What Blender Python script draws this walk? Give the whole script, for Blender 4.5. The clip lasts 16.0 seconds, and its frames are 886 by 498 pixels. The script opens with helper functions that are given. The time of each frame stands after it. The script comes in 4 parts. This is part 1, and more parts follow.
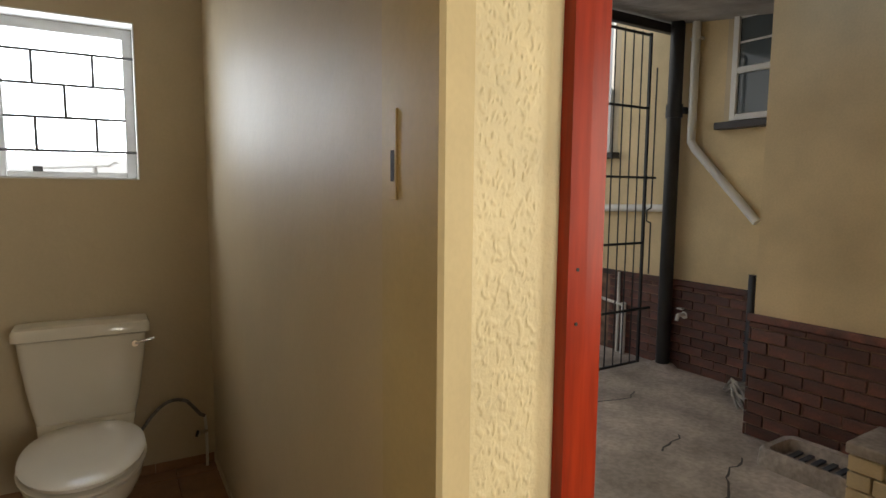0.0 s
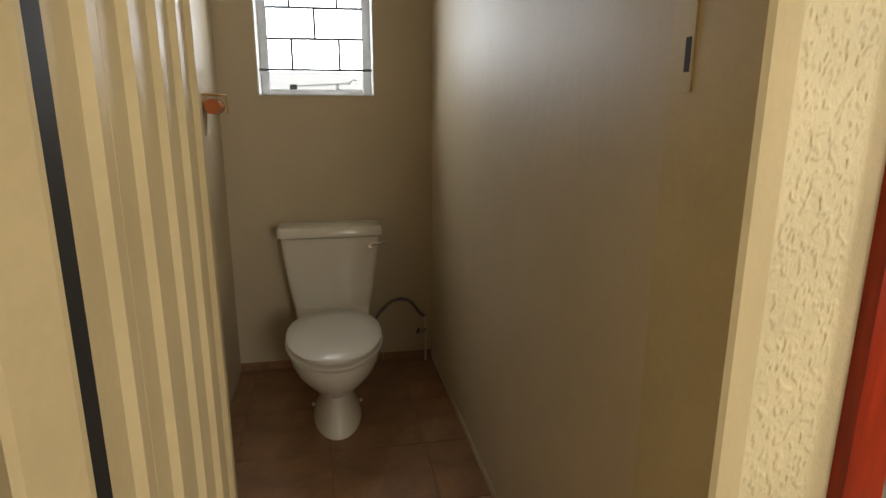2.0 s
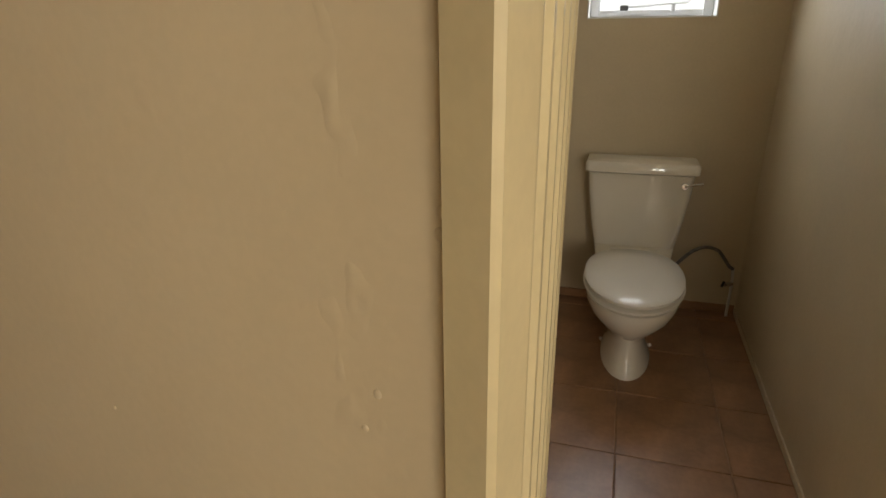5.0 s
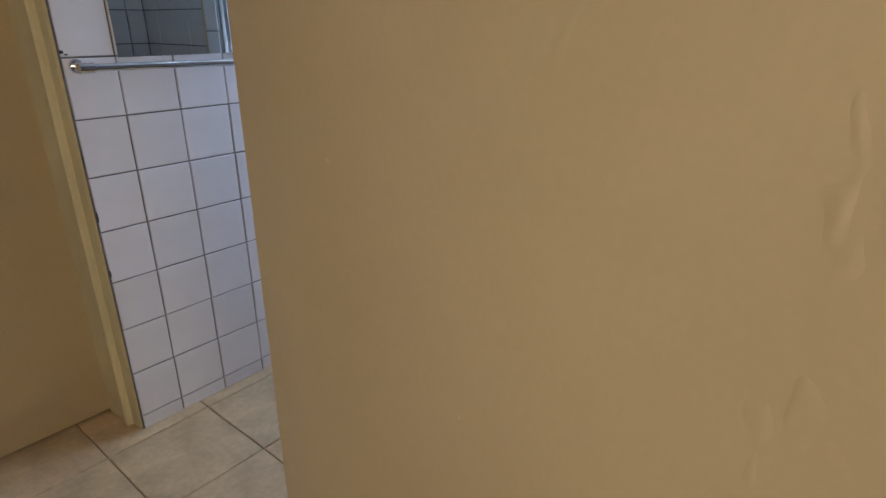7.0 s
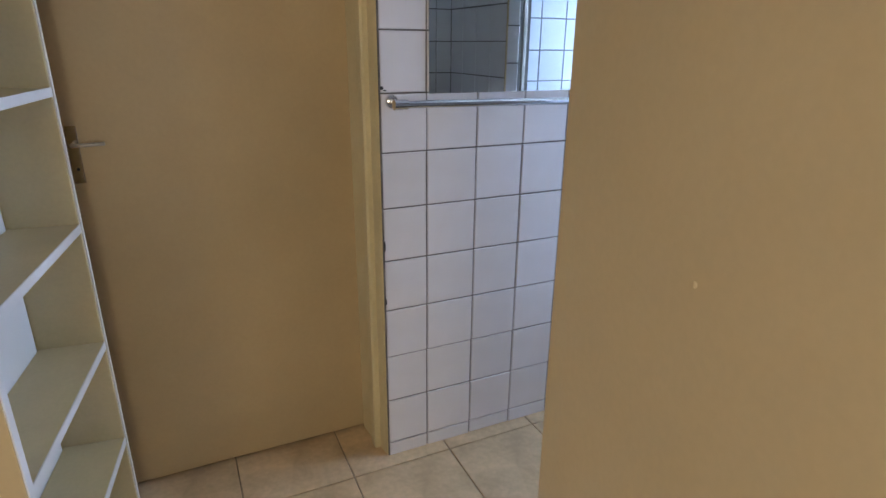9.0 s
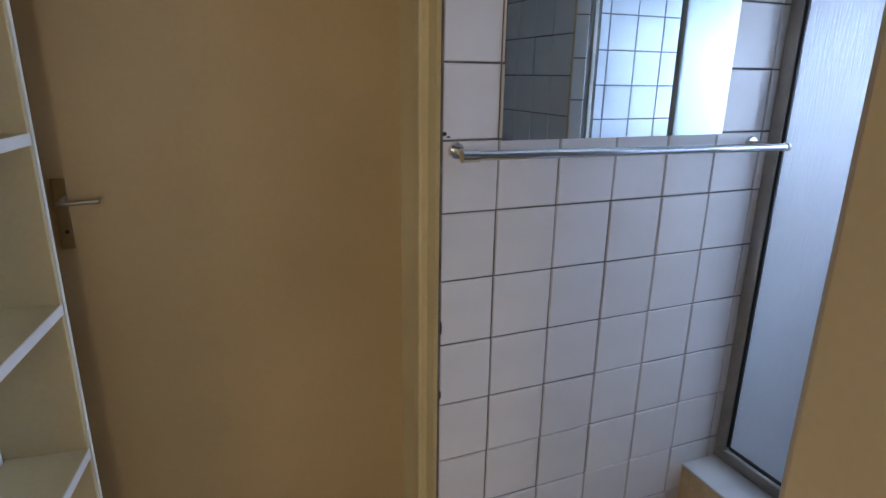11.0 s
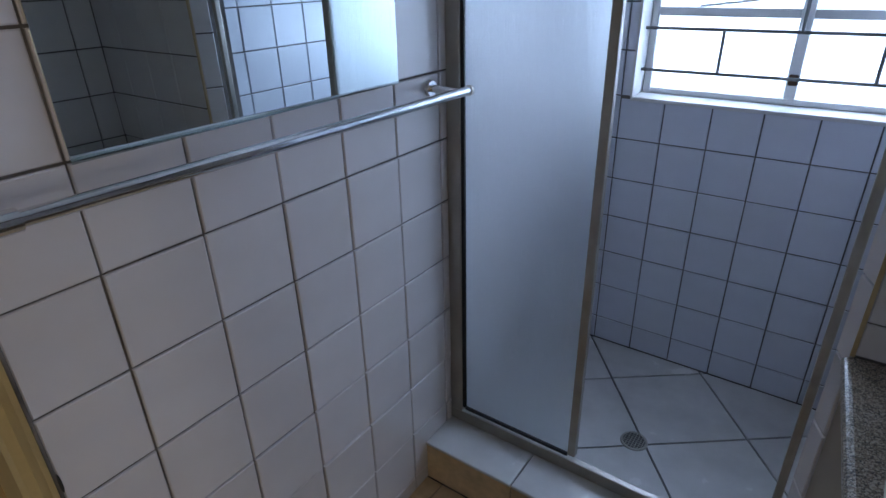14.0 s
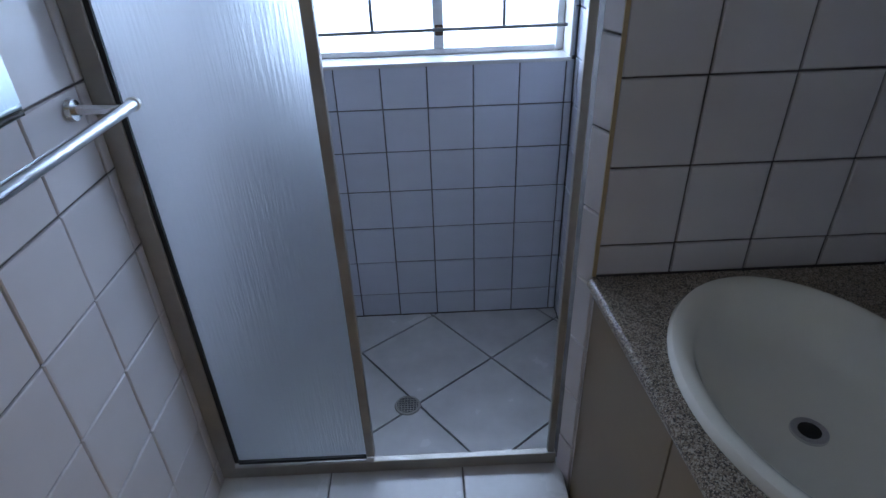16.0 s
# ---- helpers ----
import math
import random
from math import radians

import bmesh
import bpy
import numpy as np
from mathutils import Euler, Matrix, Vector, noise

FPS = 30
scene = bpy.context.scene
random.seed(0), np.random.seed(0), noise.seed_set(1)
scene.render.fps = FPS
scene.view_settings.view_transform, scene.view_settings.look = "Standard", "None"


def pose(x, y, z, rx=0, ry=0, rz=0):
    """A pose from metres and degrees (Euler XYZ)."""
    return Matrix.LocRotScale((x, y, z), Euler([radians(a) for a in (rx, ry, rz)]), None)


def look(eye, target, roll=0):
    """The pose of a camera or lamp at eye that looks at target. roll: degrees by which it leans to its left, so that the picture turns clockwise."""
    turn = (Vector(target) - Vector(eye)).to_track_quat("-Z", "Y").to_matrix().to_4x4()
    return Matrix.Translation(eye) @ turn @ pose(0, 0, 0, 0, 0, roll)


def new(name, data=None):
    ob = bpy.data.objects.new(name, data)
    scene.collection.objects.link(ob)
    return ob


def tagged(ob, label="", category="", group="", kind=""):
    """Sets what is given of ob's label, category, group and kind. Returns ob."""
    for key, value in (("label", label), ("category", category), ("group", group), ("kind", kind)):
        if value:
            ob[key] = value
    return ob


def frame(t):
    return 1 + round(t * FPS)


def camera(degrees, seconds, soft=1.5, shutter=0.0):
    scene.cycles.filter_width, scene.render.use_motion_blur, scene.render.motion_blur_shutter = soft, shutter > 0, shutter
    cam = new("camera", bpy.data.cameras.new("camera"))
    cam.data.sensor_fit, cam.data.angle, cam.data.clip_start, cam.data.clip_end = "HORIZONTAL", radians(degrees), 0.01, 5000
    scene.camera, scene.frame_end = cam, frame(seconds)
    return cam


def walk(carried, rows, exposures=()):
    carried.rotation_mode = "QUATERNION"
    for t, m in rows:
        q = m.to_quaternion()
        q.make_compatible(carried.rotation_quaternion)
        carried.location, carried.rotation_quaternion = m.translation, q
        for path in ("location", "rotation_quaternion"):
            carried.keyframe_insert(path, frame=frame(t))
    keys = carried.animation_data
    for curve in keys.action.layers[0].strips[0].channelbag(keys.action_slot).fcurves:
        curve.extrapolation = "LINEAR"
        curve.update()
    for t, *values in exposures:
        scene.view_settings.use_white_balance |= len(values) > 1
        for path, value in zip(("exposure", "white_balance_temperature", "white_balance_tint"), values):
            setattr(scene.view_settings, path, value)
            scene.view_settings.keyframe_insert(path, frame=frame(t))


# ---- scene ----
cam = camera(75.2, 16.0)

PATH = [
    (0, (0.231, -0.128, 1.471), (1.224, 1.597, 1.269), 0.5),
    (0.5, (0.201, -0.116, 1.466), (1.032, 1.691, 1.261), 0.5),
    (1, (0.161, -0.109, 1.448), (0.835, 1.76, 1.224), 0.4),
    (1.5, (0.116, -0.1, 1.432), (0.632, 1.808, 1.126), 0.2),
    (2, (0.097, -0.081, 1.426), (0.478, 1.827, 0.964), 0.1),
    (2.5, (0.096, -0.048, 1.436), (0.36, 1.842, 0.835), -0.1),
    (3, (0.073, -0.017, 1.452), (0.236, 1.853, 0.761), -0.5),
    (5.5, (-0.069, -0.062, 1.522), (-0.804, 1.643, 0.78), -0.6),
    (6, (-0.108, -0.08, 1.544), (-1.013, 1.537, 0.791), -0.4),
    (6.5, (-0.156, -0.094, 1.556), (-1.203, 1.44, 0.816), -0.2),
    (7, (-0.211, -0.115, 1.571), (-1.395, 1.32, 0.838), 0.2),
    (7.5, (-0.284, -0.105, 1.582), (-1.609, 1.203, 0.85), 0.5),
    (8, (-0.366, -0.078, 1.597), (-1.828, 1.078, 0.872), 0.5),
    (8.5, (-0.442, -0.051, 1.607), (-2.042, 0.921, 0.903), 0.6),
    (9, (-0.52, -0.037, 1.614), (-2.229, 0.757, 0.946), 0.5),
    (9.5, (-0.618, -0.034, 1.614), (-2.403, 0.628, 1.0), 0.6),
    (12, (-1.155, 0.144, 1.656), (-2.885, 0.972, 1.089), 0.2),
    (12.5, (-1.221, 0.227, 1.718), (-2.825, 1.196, 1.021), 0.2),
    (13, (-1.314, 0.278, 1.727), (-2.76, 1.432, 0.967), -0.4),
    (13.5, (-1.367, 0.336, 1.726), (-2.622, 1.652, 0.895), -0.6),
    (14, (-1.416, 0.406, 1.721), (-2.468, 1.863, 0.845), -1.3),
    (14.5, (-1.487, 0.476, 1.72), (-2.316, 2.045, 0.798), -1.7),
    (15, (-1.554, 0.522, 1.726), (-2.134, 2.174, 0.76), -2.0),
    (15.5, (-1.622, 0.550, 1.743), (-1.893, 2.264, 0.744), -1.9),
    (16, (-1.680, 0.565, 1.758), (-1.655, 2.282, 0.718), -2.1),
]
walk(cam, [(t, look(eye, target, roll)) for t, eye, target, roll in PATH],
     [(0, -0.16), (1.5, -0.28), (3, -0.06), (5.5, 0.04), (7, -0.05), (9.5, 0.18), (12, -0.46), (13, -0.60), (14, -0.86), (16, -0.75)])

# ---------------------------------------------------------------- world and lights
world = bpy.data.worlds.new("world")
scene.world = world
world.use_nodes = True
wn = world.node_tree
sky = wn.nodes.new("ShaderNodeTexSky")
sky.sky_type = "NISHITA"
sky.sun_disc = False
SUN_EL, SUN_AZ = radians(40), radians(178)
sky.sun_elevation, sky.sun_rotation = SUN_EL, SUN_AZ
wn.nodes["Background"].inputs[1].default_value = 0.15
wn.links.new(sky.outputs[0], wn.nodes["Background"].inputs[0])
sun = new("sun", bpy.data.lights.new("sun", "SUN"))
sun.data.energy, sun.data.angle, sun.data.color = 5.0, radians(0.5), (1.0, 0.94, 0.84)
sdir = Vector((math.sin(SUN_AZ) * math.cos(SUN_EL), math.cos(SUN_AZ) * math.cos(SUN_EL), math.sin(SUN_EL)))
sun.matrix_world = look((0, 0, 12), Vector((0, 0, 12)) - sdir)


def window_light(name, eye, target, w, h, watts, color):
    ob = new(name, bpy.data.lights.new(name, "AREA"))
    ob.data.shape, ob.data.size, ob.data.size_y = "RECTANGLE", w, h
    ob.data.energy, ob.data.color = watts, color
    ob.matrix_world = look(eye, target)
    return ob


window_light("east_window_light", (2.80, -0.90, 1.55), (0, -0.35, 1.45), 0.66, 1.2, 25, (1.0, 0.95, 0.82))
# fill lamp added behind the walk to brighten the pier and front wall
window_light("back_fill_light", (1.20, -2.06, 1.55), (0.95, 0, 1.40), 1.05, 1.15, 33, (1.0, 0.935, 0.80))
window_light("shower_window_light", (-1.68, 3.12, 1.64), (-1.68, 0, 1.50), 1.02, 0.80, 50, (0.50, 0.68, 1.0))
window_light("toilet_window_light", (0.062, 3.292, 1.93), (0.062, 0, 1.93), 0.52, 0.58, 8.0, (0.90, 0.95, 1.0))

# ---------------------------------------------------------------- materials


def mat(name, color, rough=0.6, metal=0.0, var=0.08, scale=3.0, grain=0.0, grain_scale=80.0, bump=0.0, bump_scale=60.0,
        spec=0.5, rnd=0.0, stretch=(1, 1, 1), dark=None, coat=0.0):
    """A surface with broad colour variation, fine grain, relief and a little per-piece variation."""
    m = bpy.data.materials.new(name)
    m.use_nodes = True
    nt = m.node_tree
    N, L = nt.nodes, nt.links
    b = N["Principled BSDF"]
    b.inputs["Roughness"].default_value, b.inputs["Metallic"].default_value = rough, metal
    b.inputs["Specular IOR Level"].default_value = spec
    b.inputs["Coat Weight"].default_value = coat
    co = N.new("ShaderNodeTexCoord")
    mp = N.new("ShaderNodeMapping")
    mp.inputs["Scale"].default_value = stretch
    L.new(co.outputs["Object"], mp.inputs[0])
    n1 = N.new("ShaderNodeTexNoise")
    n1.inputs["Scale"].default_value, n1.inputs["Detail"].default_value = scale, 5
    n2 = N.new("ShaderNodeTexNoise")
    n2.inputs["Scale"].default_value, n2.inputs["Detail"].default_value = grain_scale, 3
    L.new(mp.outputs[0], n1.inputs[0])
    L.new(mp.outputs[0], n2.inputs[0])
    mix = N.new("ShaderNodeMix")
    mix.data_type = "RGBA"
    lo = dark or tuple(c * (1 - 2.2 * var) for c in color)
    hi = tuple(min(1, c * (1 + var)) for c in color)
    mix.inputs[6].default_value, mix.inputs[7].default_value = (*lo, 1), (*hi, 1)
    ramp = N.new("ShaderNodeMapRange")
    ramp.inputs[1].default_value, ramp.inputs[2].default_value = 0.3, 0.7
    L.new(n1.outputs[0], ramp.inputs[0])
    L.new(ramp.outputs[0], mix.inputs[0])
    out = mix.outputs[2]
    if grain:
        g = N.new("ShaderNodeMix")
        g.data_type, g.blend_type = "RGBA", "MULTIPLY"
        g.inputs[0].default_value = 1
        gr = N.new("ShaderNodeMapRange")
        gr.inputs[1].default_value, gr.inputs[2].default_value = 0.35, 0.65
        gr.inputs[3].default_value, gr.inputs[4].default_value = 1 - grain, 1.0
        L.new(n2.outputs[0], gr.inputs[0])
        L.new(out, g.inputs[6])
        L.new(gr.outputs[0], g.inputs[7])
        out = g.outputs[2]
    if rnd:
        oi = N.new("ShaderNodeObjectInfo")
        rr = N.new("ShaderNodeMapRange")
        rr.inputs[3].default_value, rr.inputs[4].default_value = 1 - rnd, 1.0
        L.new(oi.outputs["Random"], rr.inputs[0])
        g = N.new("ShaderNodeMix")
        g.data_type, g.blend_type = "RGBA", "MULTIPLY"
        g.inputs[0].default_value = 1
        L.new(out, g.inputs[6])
        L.new(rr.outputs[0], g.inputs[7])
        out = g.outputs[2]
    L.new(out, b.inputs["Base Color"])
    rv = N.new("ShaderNodeMapRange")
    rv.inputs[3].default_value, rv.inputs[4].default_value = max(0, rough - 0.07), min(1, rough + 0.07)
    L.new(n1.outputs[0], rv.inputs[0])
    L.new(rv.outputs[0], b.inputs["Roughness"])
    if bump:
        n3 = N.new("ShaderNodeTexNoise")
        n3.inputs["Scale"].default_value, n3.inputs["Detail"].default_value = bump_scale, 4
        L.new(mp.outputs[0], n3.inputs[0])
        bp = N.new("ShaderNodeBump")
        bp.inputs["Strength"].default_value, bp.inputs["Distance"].default_value = bump, 0.01
        L.new(n3.outputs[0], bp.inputs["Height"])
        L.new(bp.outputs[0], b.inputs["Normal"])
    return m


PAINT = mat("cream_wall_paint", (0.60, 0.487, 0.315), 0.45, var=0.05, scale=1.3, grain=0.03, bump=0.22, bump_scale=6, spec=0.4)
PAINT_TOILET = mat("toilet_wall_paint", (0.60, 0.50, 0.34), 0.52, var=0.05, scale=1.5, grain=0.03, bump=0.30, bump_scale=12, spec=0.5)
PAINT_TEX = mat("stippled_cream_paint", (0.74, 0.635, 0.39), 0.5, var=0.05, scale=6, bump=0.25, bump_scale=90)
PAINT_FRAME = mat("cream_gloss_paint", (0.62, 0.51, 0.295), 0.44, spec=0.35, var=0.05, scale=4, grain=0.04, bump=0.05, bump_scale=25)
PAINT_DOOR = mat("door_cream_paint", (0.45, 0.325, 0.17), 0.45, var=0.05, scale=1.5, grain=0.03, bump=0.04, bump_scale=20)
WHITE = mat("white_paint", (0.78, 0.77, 0.74), 0.5, var=0.03, bump=0.03)
CEIL = mat("ceiling_paint", (0.75, 0.73, 0.68), 0.7, var=0.03)
SHELFBACK = mat("white_board", (0.80, 0.79, 0.78), 0.45, var=0.02)
TILE = mat("white_wall_tile", (0.64, 0.60, 0.60), 0.16, var=0.025, scale=5, rnd=0.05, bump=0.012, bump_scale=12, coat=0.2)
SHTILE = mat("shower_wall_tile", (0.60, 0.615, 0.68), 0.18, var=0.025, scale=5, rnd=0.05, bump=0.012, bump_scale=12, coat=0.2)
GROUT = mat("dark_grout", (0.16, 0.14, 0.13), 0.85, var=0.25, scale=12, grain=0.2)
SHFLOOR = mat("shower_floor_tile", (0.60, 0.58, 0.56), 0.25, var=0.06, scale=7, rnd=0.05)
FLOOR = mat("beige_floor_tile", (0.66, 0.475, 0.28), 0.38, var=0.12, scale=7, grain=0.12, grain_scale=40, rnd=0.08, bump=0.02)
TFLOOR = mat("terracotta_floor_tile", (0.36, 0.195, 0.10), 0.34, var=0.18, scale=6, grain=0.12, grain_scale=40, rnd=0.10, bump=0.02)
TGROUT = mat("toilet_floor_grout", (0.36, 0.21, 0.115), 0.9, var=0.2, scale=15)
FGROUT = mat("floor_grout", (0.26, 0.20, 0.135), 0.9, var=0.2, scale=15)
CHINA = mat("white_china", (0.80, 0.75, 0.65), 0.12, var=0.02, coat=0.4)
SEAT = mat("white_plastic", (0.78, 0.74, 0.66), 0.22, var=0.02)
CHROME = mat("chrome", (0.75, 0.75, 0.76), 0.12, metal=1.0, var=0.03)
ALU = mat("bronze_aluminium", (0.40, 0.37, 0.33), 0.42, metal=0.7, var=0.08, scale=9)
BRASS = mat("brass", (0.55, 0.38, 0.15), 0.3, metal=1.0, var=0.08)
REDWOOD = mat("red_varnished_wood", (0.40, 0.036, 0.005), 0.34, var=0.2, scale=1.6, grain=0.25, grain_scale=16, stretch=(5, 5, 0.45),
              dark=(0.21, 0.010, 0.004), spec=0.3)
COPPERROLL = mat("copper_holder", (0.48, 0.13, 0.03), 0.25, var=0.1, metal=0.3)
IRON = mat("black_iron", (0.018, 0.018, 0.02), 0.5, var=0.2, bump=0.08)
BARS = mat("grey_painted_bar", (0.10, 0.10, 0.10), 0.5, var=0.15)
STEELWIN = mat("painted_steel_window", (0.66, 0.66, 0.66), 0.4, var=0.06, scale=9)
RUST = mat("rusty_latch", (0.10, 0.045, 0.02), 0.8, var=0.3, scale=20)
BLACKPIPE = mat("black_pipe", (0.022, 0.023, 0.025), 0.45, var=0.2)
WHITEPVC = mat("white_pipe", (0.74, 0.72, 0.66), 0.35, var=0.05)
GREYPIPE = mat("grey_pipe", (0.055, 0.062, 0.075), 0.5, var=0.1)
OUTWALL = mat("ochre_plaster", (0.74, 0.58, 0.33), 0.8, var=0.08, scale=2.0, grain=0.06, bump=0.12, bump_scale=35)
BRICK = mat("red_brown_brick", (0.24, 0.085, 0.055), 0.55, var=0.30, scale=7, grain=0.25, rnd=0.5, dark=(0.075, 0.052, 0.050), bump=0.12, bump_scale=45)
MORTAR = mat("mortar", (0.26, 0.16, 0.105), 0.9, var=0.25, scale=10)
CONC = mat("concrete", (0.48, 0.41, 0.345), 0.75, var=0.24, scale=1.9, grain=0.25, grain_scale=30, bump=0.12, bump_scale=25)
ROOF = mat("corrugated_sheet", (0.34, 0.32, 0.30), 0.55, metal=0.3, var=0.15)
SILL = mat("dark_sill", (0.035, 0.028, 0.025), 0.5, var=0.15)
MOP = mat("mop_strings", (0.42, 0.40, 0.36), 0.9, var=0.2, scale=20)
NEIGH = mat("white_neighbour_wall", (0.80, 0.82, 0.84), 0.8, var=0.04, scale=1.0)
GRASS = mat("ground_soil", (0.16, 0.14, 0.09), 0.95, var=0.3, scale=2)
HOSE = mat("braided_hose", (0.22, 0.21, 0.20), 0.4, metal=0.6, var=0.2, scale=60)
# black for rubber parts, also painted into holes and the hinge gap as shade
RUBBER_AND_GAP = mat("black_rubber_and_gap", (0.015, 0.015, 0.016), 0.6, var=0.1)


def granite():
    m = bpy.data.materials.new("speckled_granite")
    m.use_nodes = True
    N, L = m.node_tree.nodes, m.node_tree.links
    b = N["Principled BSDF"]
    b.inputs["Roughness"].default_value = 0.28
    co = N.new("ShaderNodeTexCoord")
    v = N.new("ShaderNodeTexVoronoi")
    v.inputs["Scale"].default_value = 400
    L.new(co.outputs["Object"], v.inputs[0])
    n = N.new("ShaderNodeTexNoise")
    n.inputs["Scale"].default_value = 60
    L.new(co.outputs["Object"], n.inputs[0])
    sep = N.new("ShaderNodeSeparateColor")
    L.new(v.outputs["Color"], sep.inputs[0])
    ad = N.new("ShaderNodeMath")
    ad.operation = "MULTIPLY_ADD"
    ad.inputs[1].default_value = 0.5
    L.new(n.outputs[0], ad.inputs[0])
    L.new(sep.outputs[0], ad.inputs[2])
    r = N.new("ShaderNodeValToRGB")
    r.color_ramp.interpolation = "CONSTANT"
    e = r.color_ramp.elements
    e[0].position, e[0].color = 0.0, (0.045, 0.035, 0.027, 1)
    e[1].position, e[1].color = 0.48, (0.16, 0.115, 0.08, 1)
    for p, c in ((0.72, (0.26, 0.205, 0.15, 1)), (1.0, (0.40, 0.34, 0.28, 1))):
        k = e.new(p)
        k.color = c
    L.new(ad.outputs[0], r.inputs[0])
    L.new(r.outputs[0], b.inputs["Base Color"])
    return m


GRANITE = granite()
VANITY = mat("vanity_board", (0.22, 0.16, 0.10), 0.5, var=0.08, scale=3)


def glassy(name, color, rough, transmission=1.0, bump=0.0, stretch=(40, 40, 3)):
    m = bpy.data.materials.new(name)
    m.use_nodes = True
    N, L = m.node_tree.nodes, m.node_tree.links
    b = N["Principled BSDF"]
    b.inputs["Base Color"].default_value = (*color, 1)
    b.inputs["Roughness"].default_value = rough
    b.inputs["Transmission Weight"].default_value = transmission
    b.inputs["IOR"].default_value = 1.45
    if bump:
        co = N.new("ShaderNodeTexCoord")
        mp = N.new("ShaderNodeMapping")
        mp.inputs["Scale"].default_value = stretch
        n = N.new("ShaderNodeTexNoise")
        n.inputs["Scale"].default_value, n.inputs["Detail"].default_value = 1.6, 4
        bp = N.new("ShaderNodeBump")
        bp.inputs["Strength"].default_value, bp.inputs["Distance"].default_value = bump, 0.01
        L.new(co.outputs["Object"], mp.inputs[0])
        L.new(mp.outputs[0], n.inputs[0])
        L.new(n.outputs[0], bp.inputs["Height"])
        L.new(bp.outputs[0], b.inputs["Normal"])
    return m


CLEAR = glassy("clear_glass", (0.95, 0.97, 0.98), 0.0)
FROST = glassy("rain_pattern_glass", (0.90, 0.95, 0.98), 0.42, transmission=0.94, bump=0.24, stretch=(105, 105, 7))
OBSCURE = glassy("obscure_window_glass", (0.97, 0.98, 1.0), 0.75)
DARKGLASS = glassy("dark_window_glass", (0.10, 0.12, 0.13), 0.05, transmission=0.0)
SKYPANE = glassy("pale_window_glass", (0.42, 0.52, 0.60), 0.1, transmission=0.0)
MIRROR = bpy.data.materials.new("silvered_mirror")
MIRROR.use_nodes = True
_b = MIRROR.node_tree.nodes["Principled BSDF"]
_b.inputs["Base Color"].default_value = (0.70, 0.77, 0.77, 1)
_b.inputs["Metallic"].default_value, _b.inputs["Roughness"].default_value = 1.0, 0.01


# ---------------------------------------------------------------- mesh tools
def box(bm, x0, x1, y0, y1, z0, z1, bevel=0.0, seg=2):
    r = bmesh.ops.create_cube(bm, size=1)
    vs = r["verts"]
    bmesh.ops.scale(bm, vec=(x1 - x0, y1 - y0, z1 - z0), verts=vs)
    bmesh.ops.translate(bm, vec=((x0 + x1) / 2, (y0 + y1) / 2, (z0 + z1) / 2), verts=vs)
    if bevel:
        es = list({e for v in vs for e in v.link_edges})
        bmesh.ops.bevel(bm, geom=es, offset=bevel, segments=seg, profile=0.5, affect="EDGES")
    return bm


def cyl(bm, p, q, r, r2=None, n=20, cap=True):
    p, q = Vector(p), Vector(q)
    d = q - p
    m = Matrix.Translation((p + q) / 2) @ d.to_track_quat("Z", "Y").to_matrix().to_4x4()
    bmesh.ops.create_cone(bm, cap_ends=cap, segments=n, radius1=r, radius2=r if r2 is None else r2, depth=d.length, matrix=m)
    return bm


def tube(bm, pts, r, n=12):
    """A round tube along points, with balls at the bends."""
    for a, b in zip(pts, pts[1:]):
        cyl(bm, a, b, r, n=n)
    for p in pts[1:-1]:
        bmesh.ops.create_uvsphere(bm, u_segments=n, v_segments=8, radius=r, matrix=Matrix.Translation(p))
    return bm


def loft(bm, rings, close_start=True, close_end=True):
    """Skins a stack of rings, each a list of points with the same count."""
    vr = [[bm.verts.new(p) for p in ring] for ring in rings]
    n = len(vr[0])
    for a, b in zip(vr, vr[1:]):
        for i in range(n):
            bm.faces.new((a[i], a[(i + 1) % n], b[(i + 1) % n], b[i]))
    if close_start:
        bm.faces.new(list(reversed(vr[0])))
    if close_end:
        bm.faces.new(vr[-1])
    return bm


def prism(bm, pts, z0, z1):
    return loft(bm, [[(x, y, z0) for x, y in pts], [(x, y, z1) for x, y in pts]])


def mesh_of(name, bm, material, smooth=False):
    bmesh.ops.recalc_face_normals(bm, faces=bm.faces)
    me = bpy.data.meshes.new(name)
    bm.to_mesh(me)
    bm.free()
    me.materials.append(material)
    if smooth:
        for p in me.polygons:
            p.use_smooth = True
        me.set_sharp_from_angle(angle=radians(40))
    return me


def part(name, bm, material, parent=None, label="", smooth=False):
    ob = new(name, mesh_of(name, bm, material, smooth))
    if parent:
        ob.parent = parent
    if label:
        ob["label"] = label
    return ob


def thing(name, label, category, group="", m=None, kind=""):
    ob = new(name)
    ob.empty_display_size = 0.05
    if m is not None:
        ob.matrix_world = m
    return tagged(ob, label, category, group, kind)


def struct(name, bm, material, label, category="wall", smooth=False):
    return tagged(part(name, bm, material, None, "", smooth), label, category, kind="structure")


def B(*a, **k):
    return box(bmesh.new(), *a, **k)


# ---------------------------------------------------------------- large structure
ZC = 2.62
WF, WB = 0.594, 0.77

rng0 = random.Random(3)
# front wall of the lobby: between bathroom and toilet, over the doors, the stippled pier
bm = bmesh.new()
prism(bm, [(-1.315, 0.60), (-1.315, 0.564), (-1.312, 0.556), (-1.302, 0.5487), (-0.152, 0.3273), (-0.146, 0.331), (-0.146, 0.343), (-0.130, 0.343), (-0.130, WB), (-0.424, WB), (-0.424, 0.60)], 0, ZC)
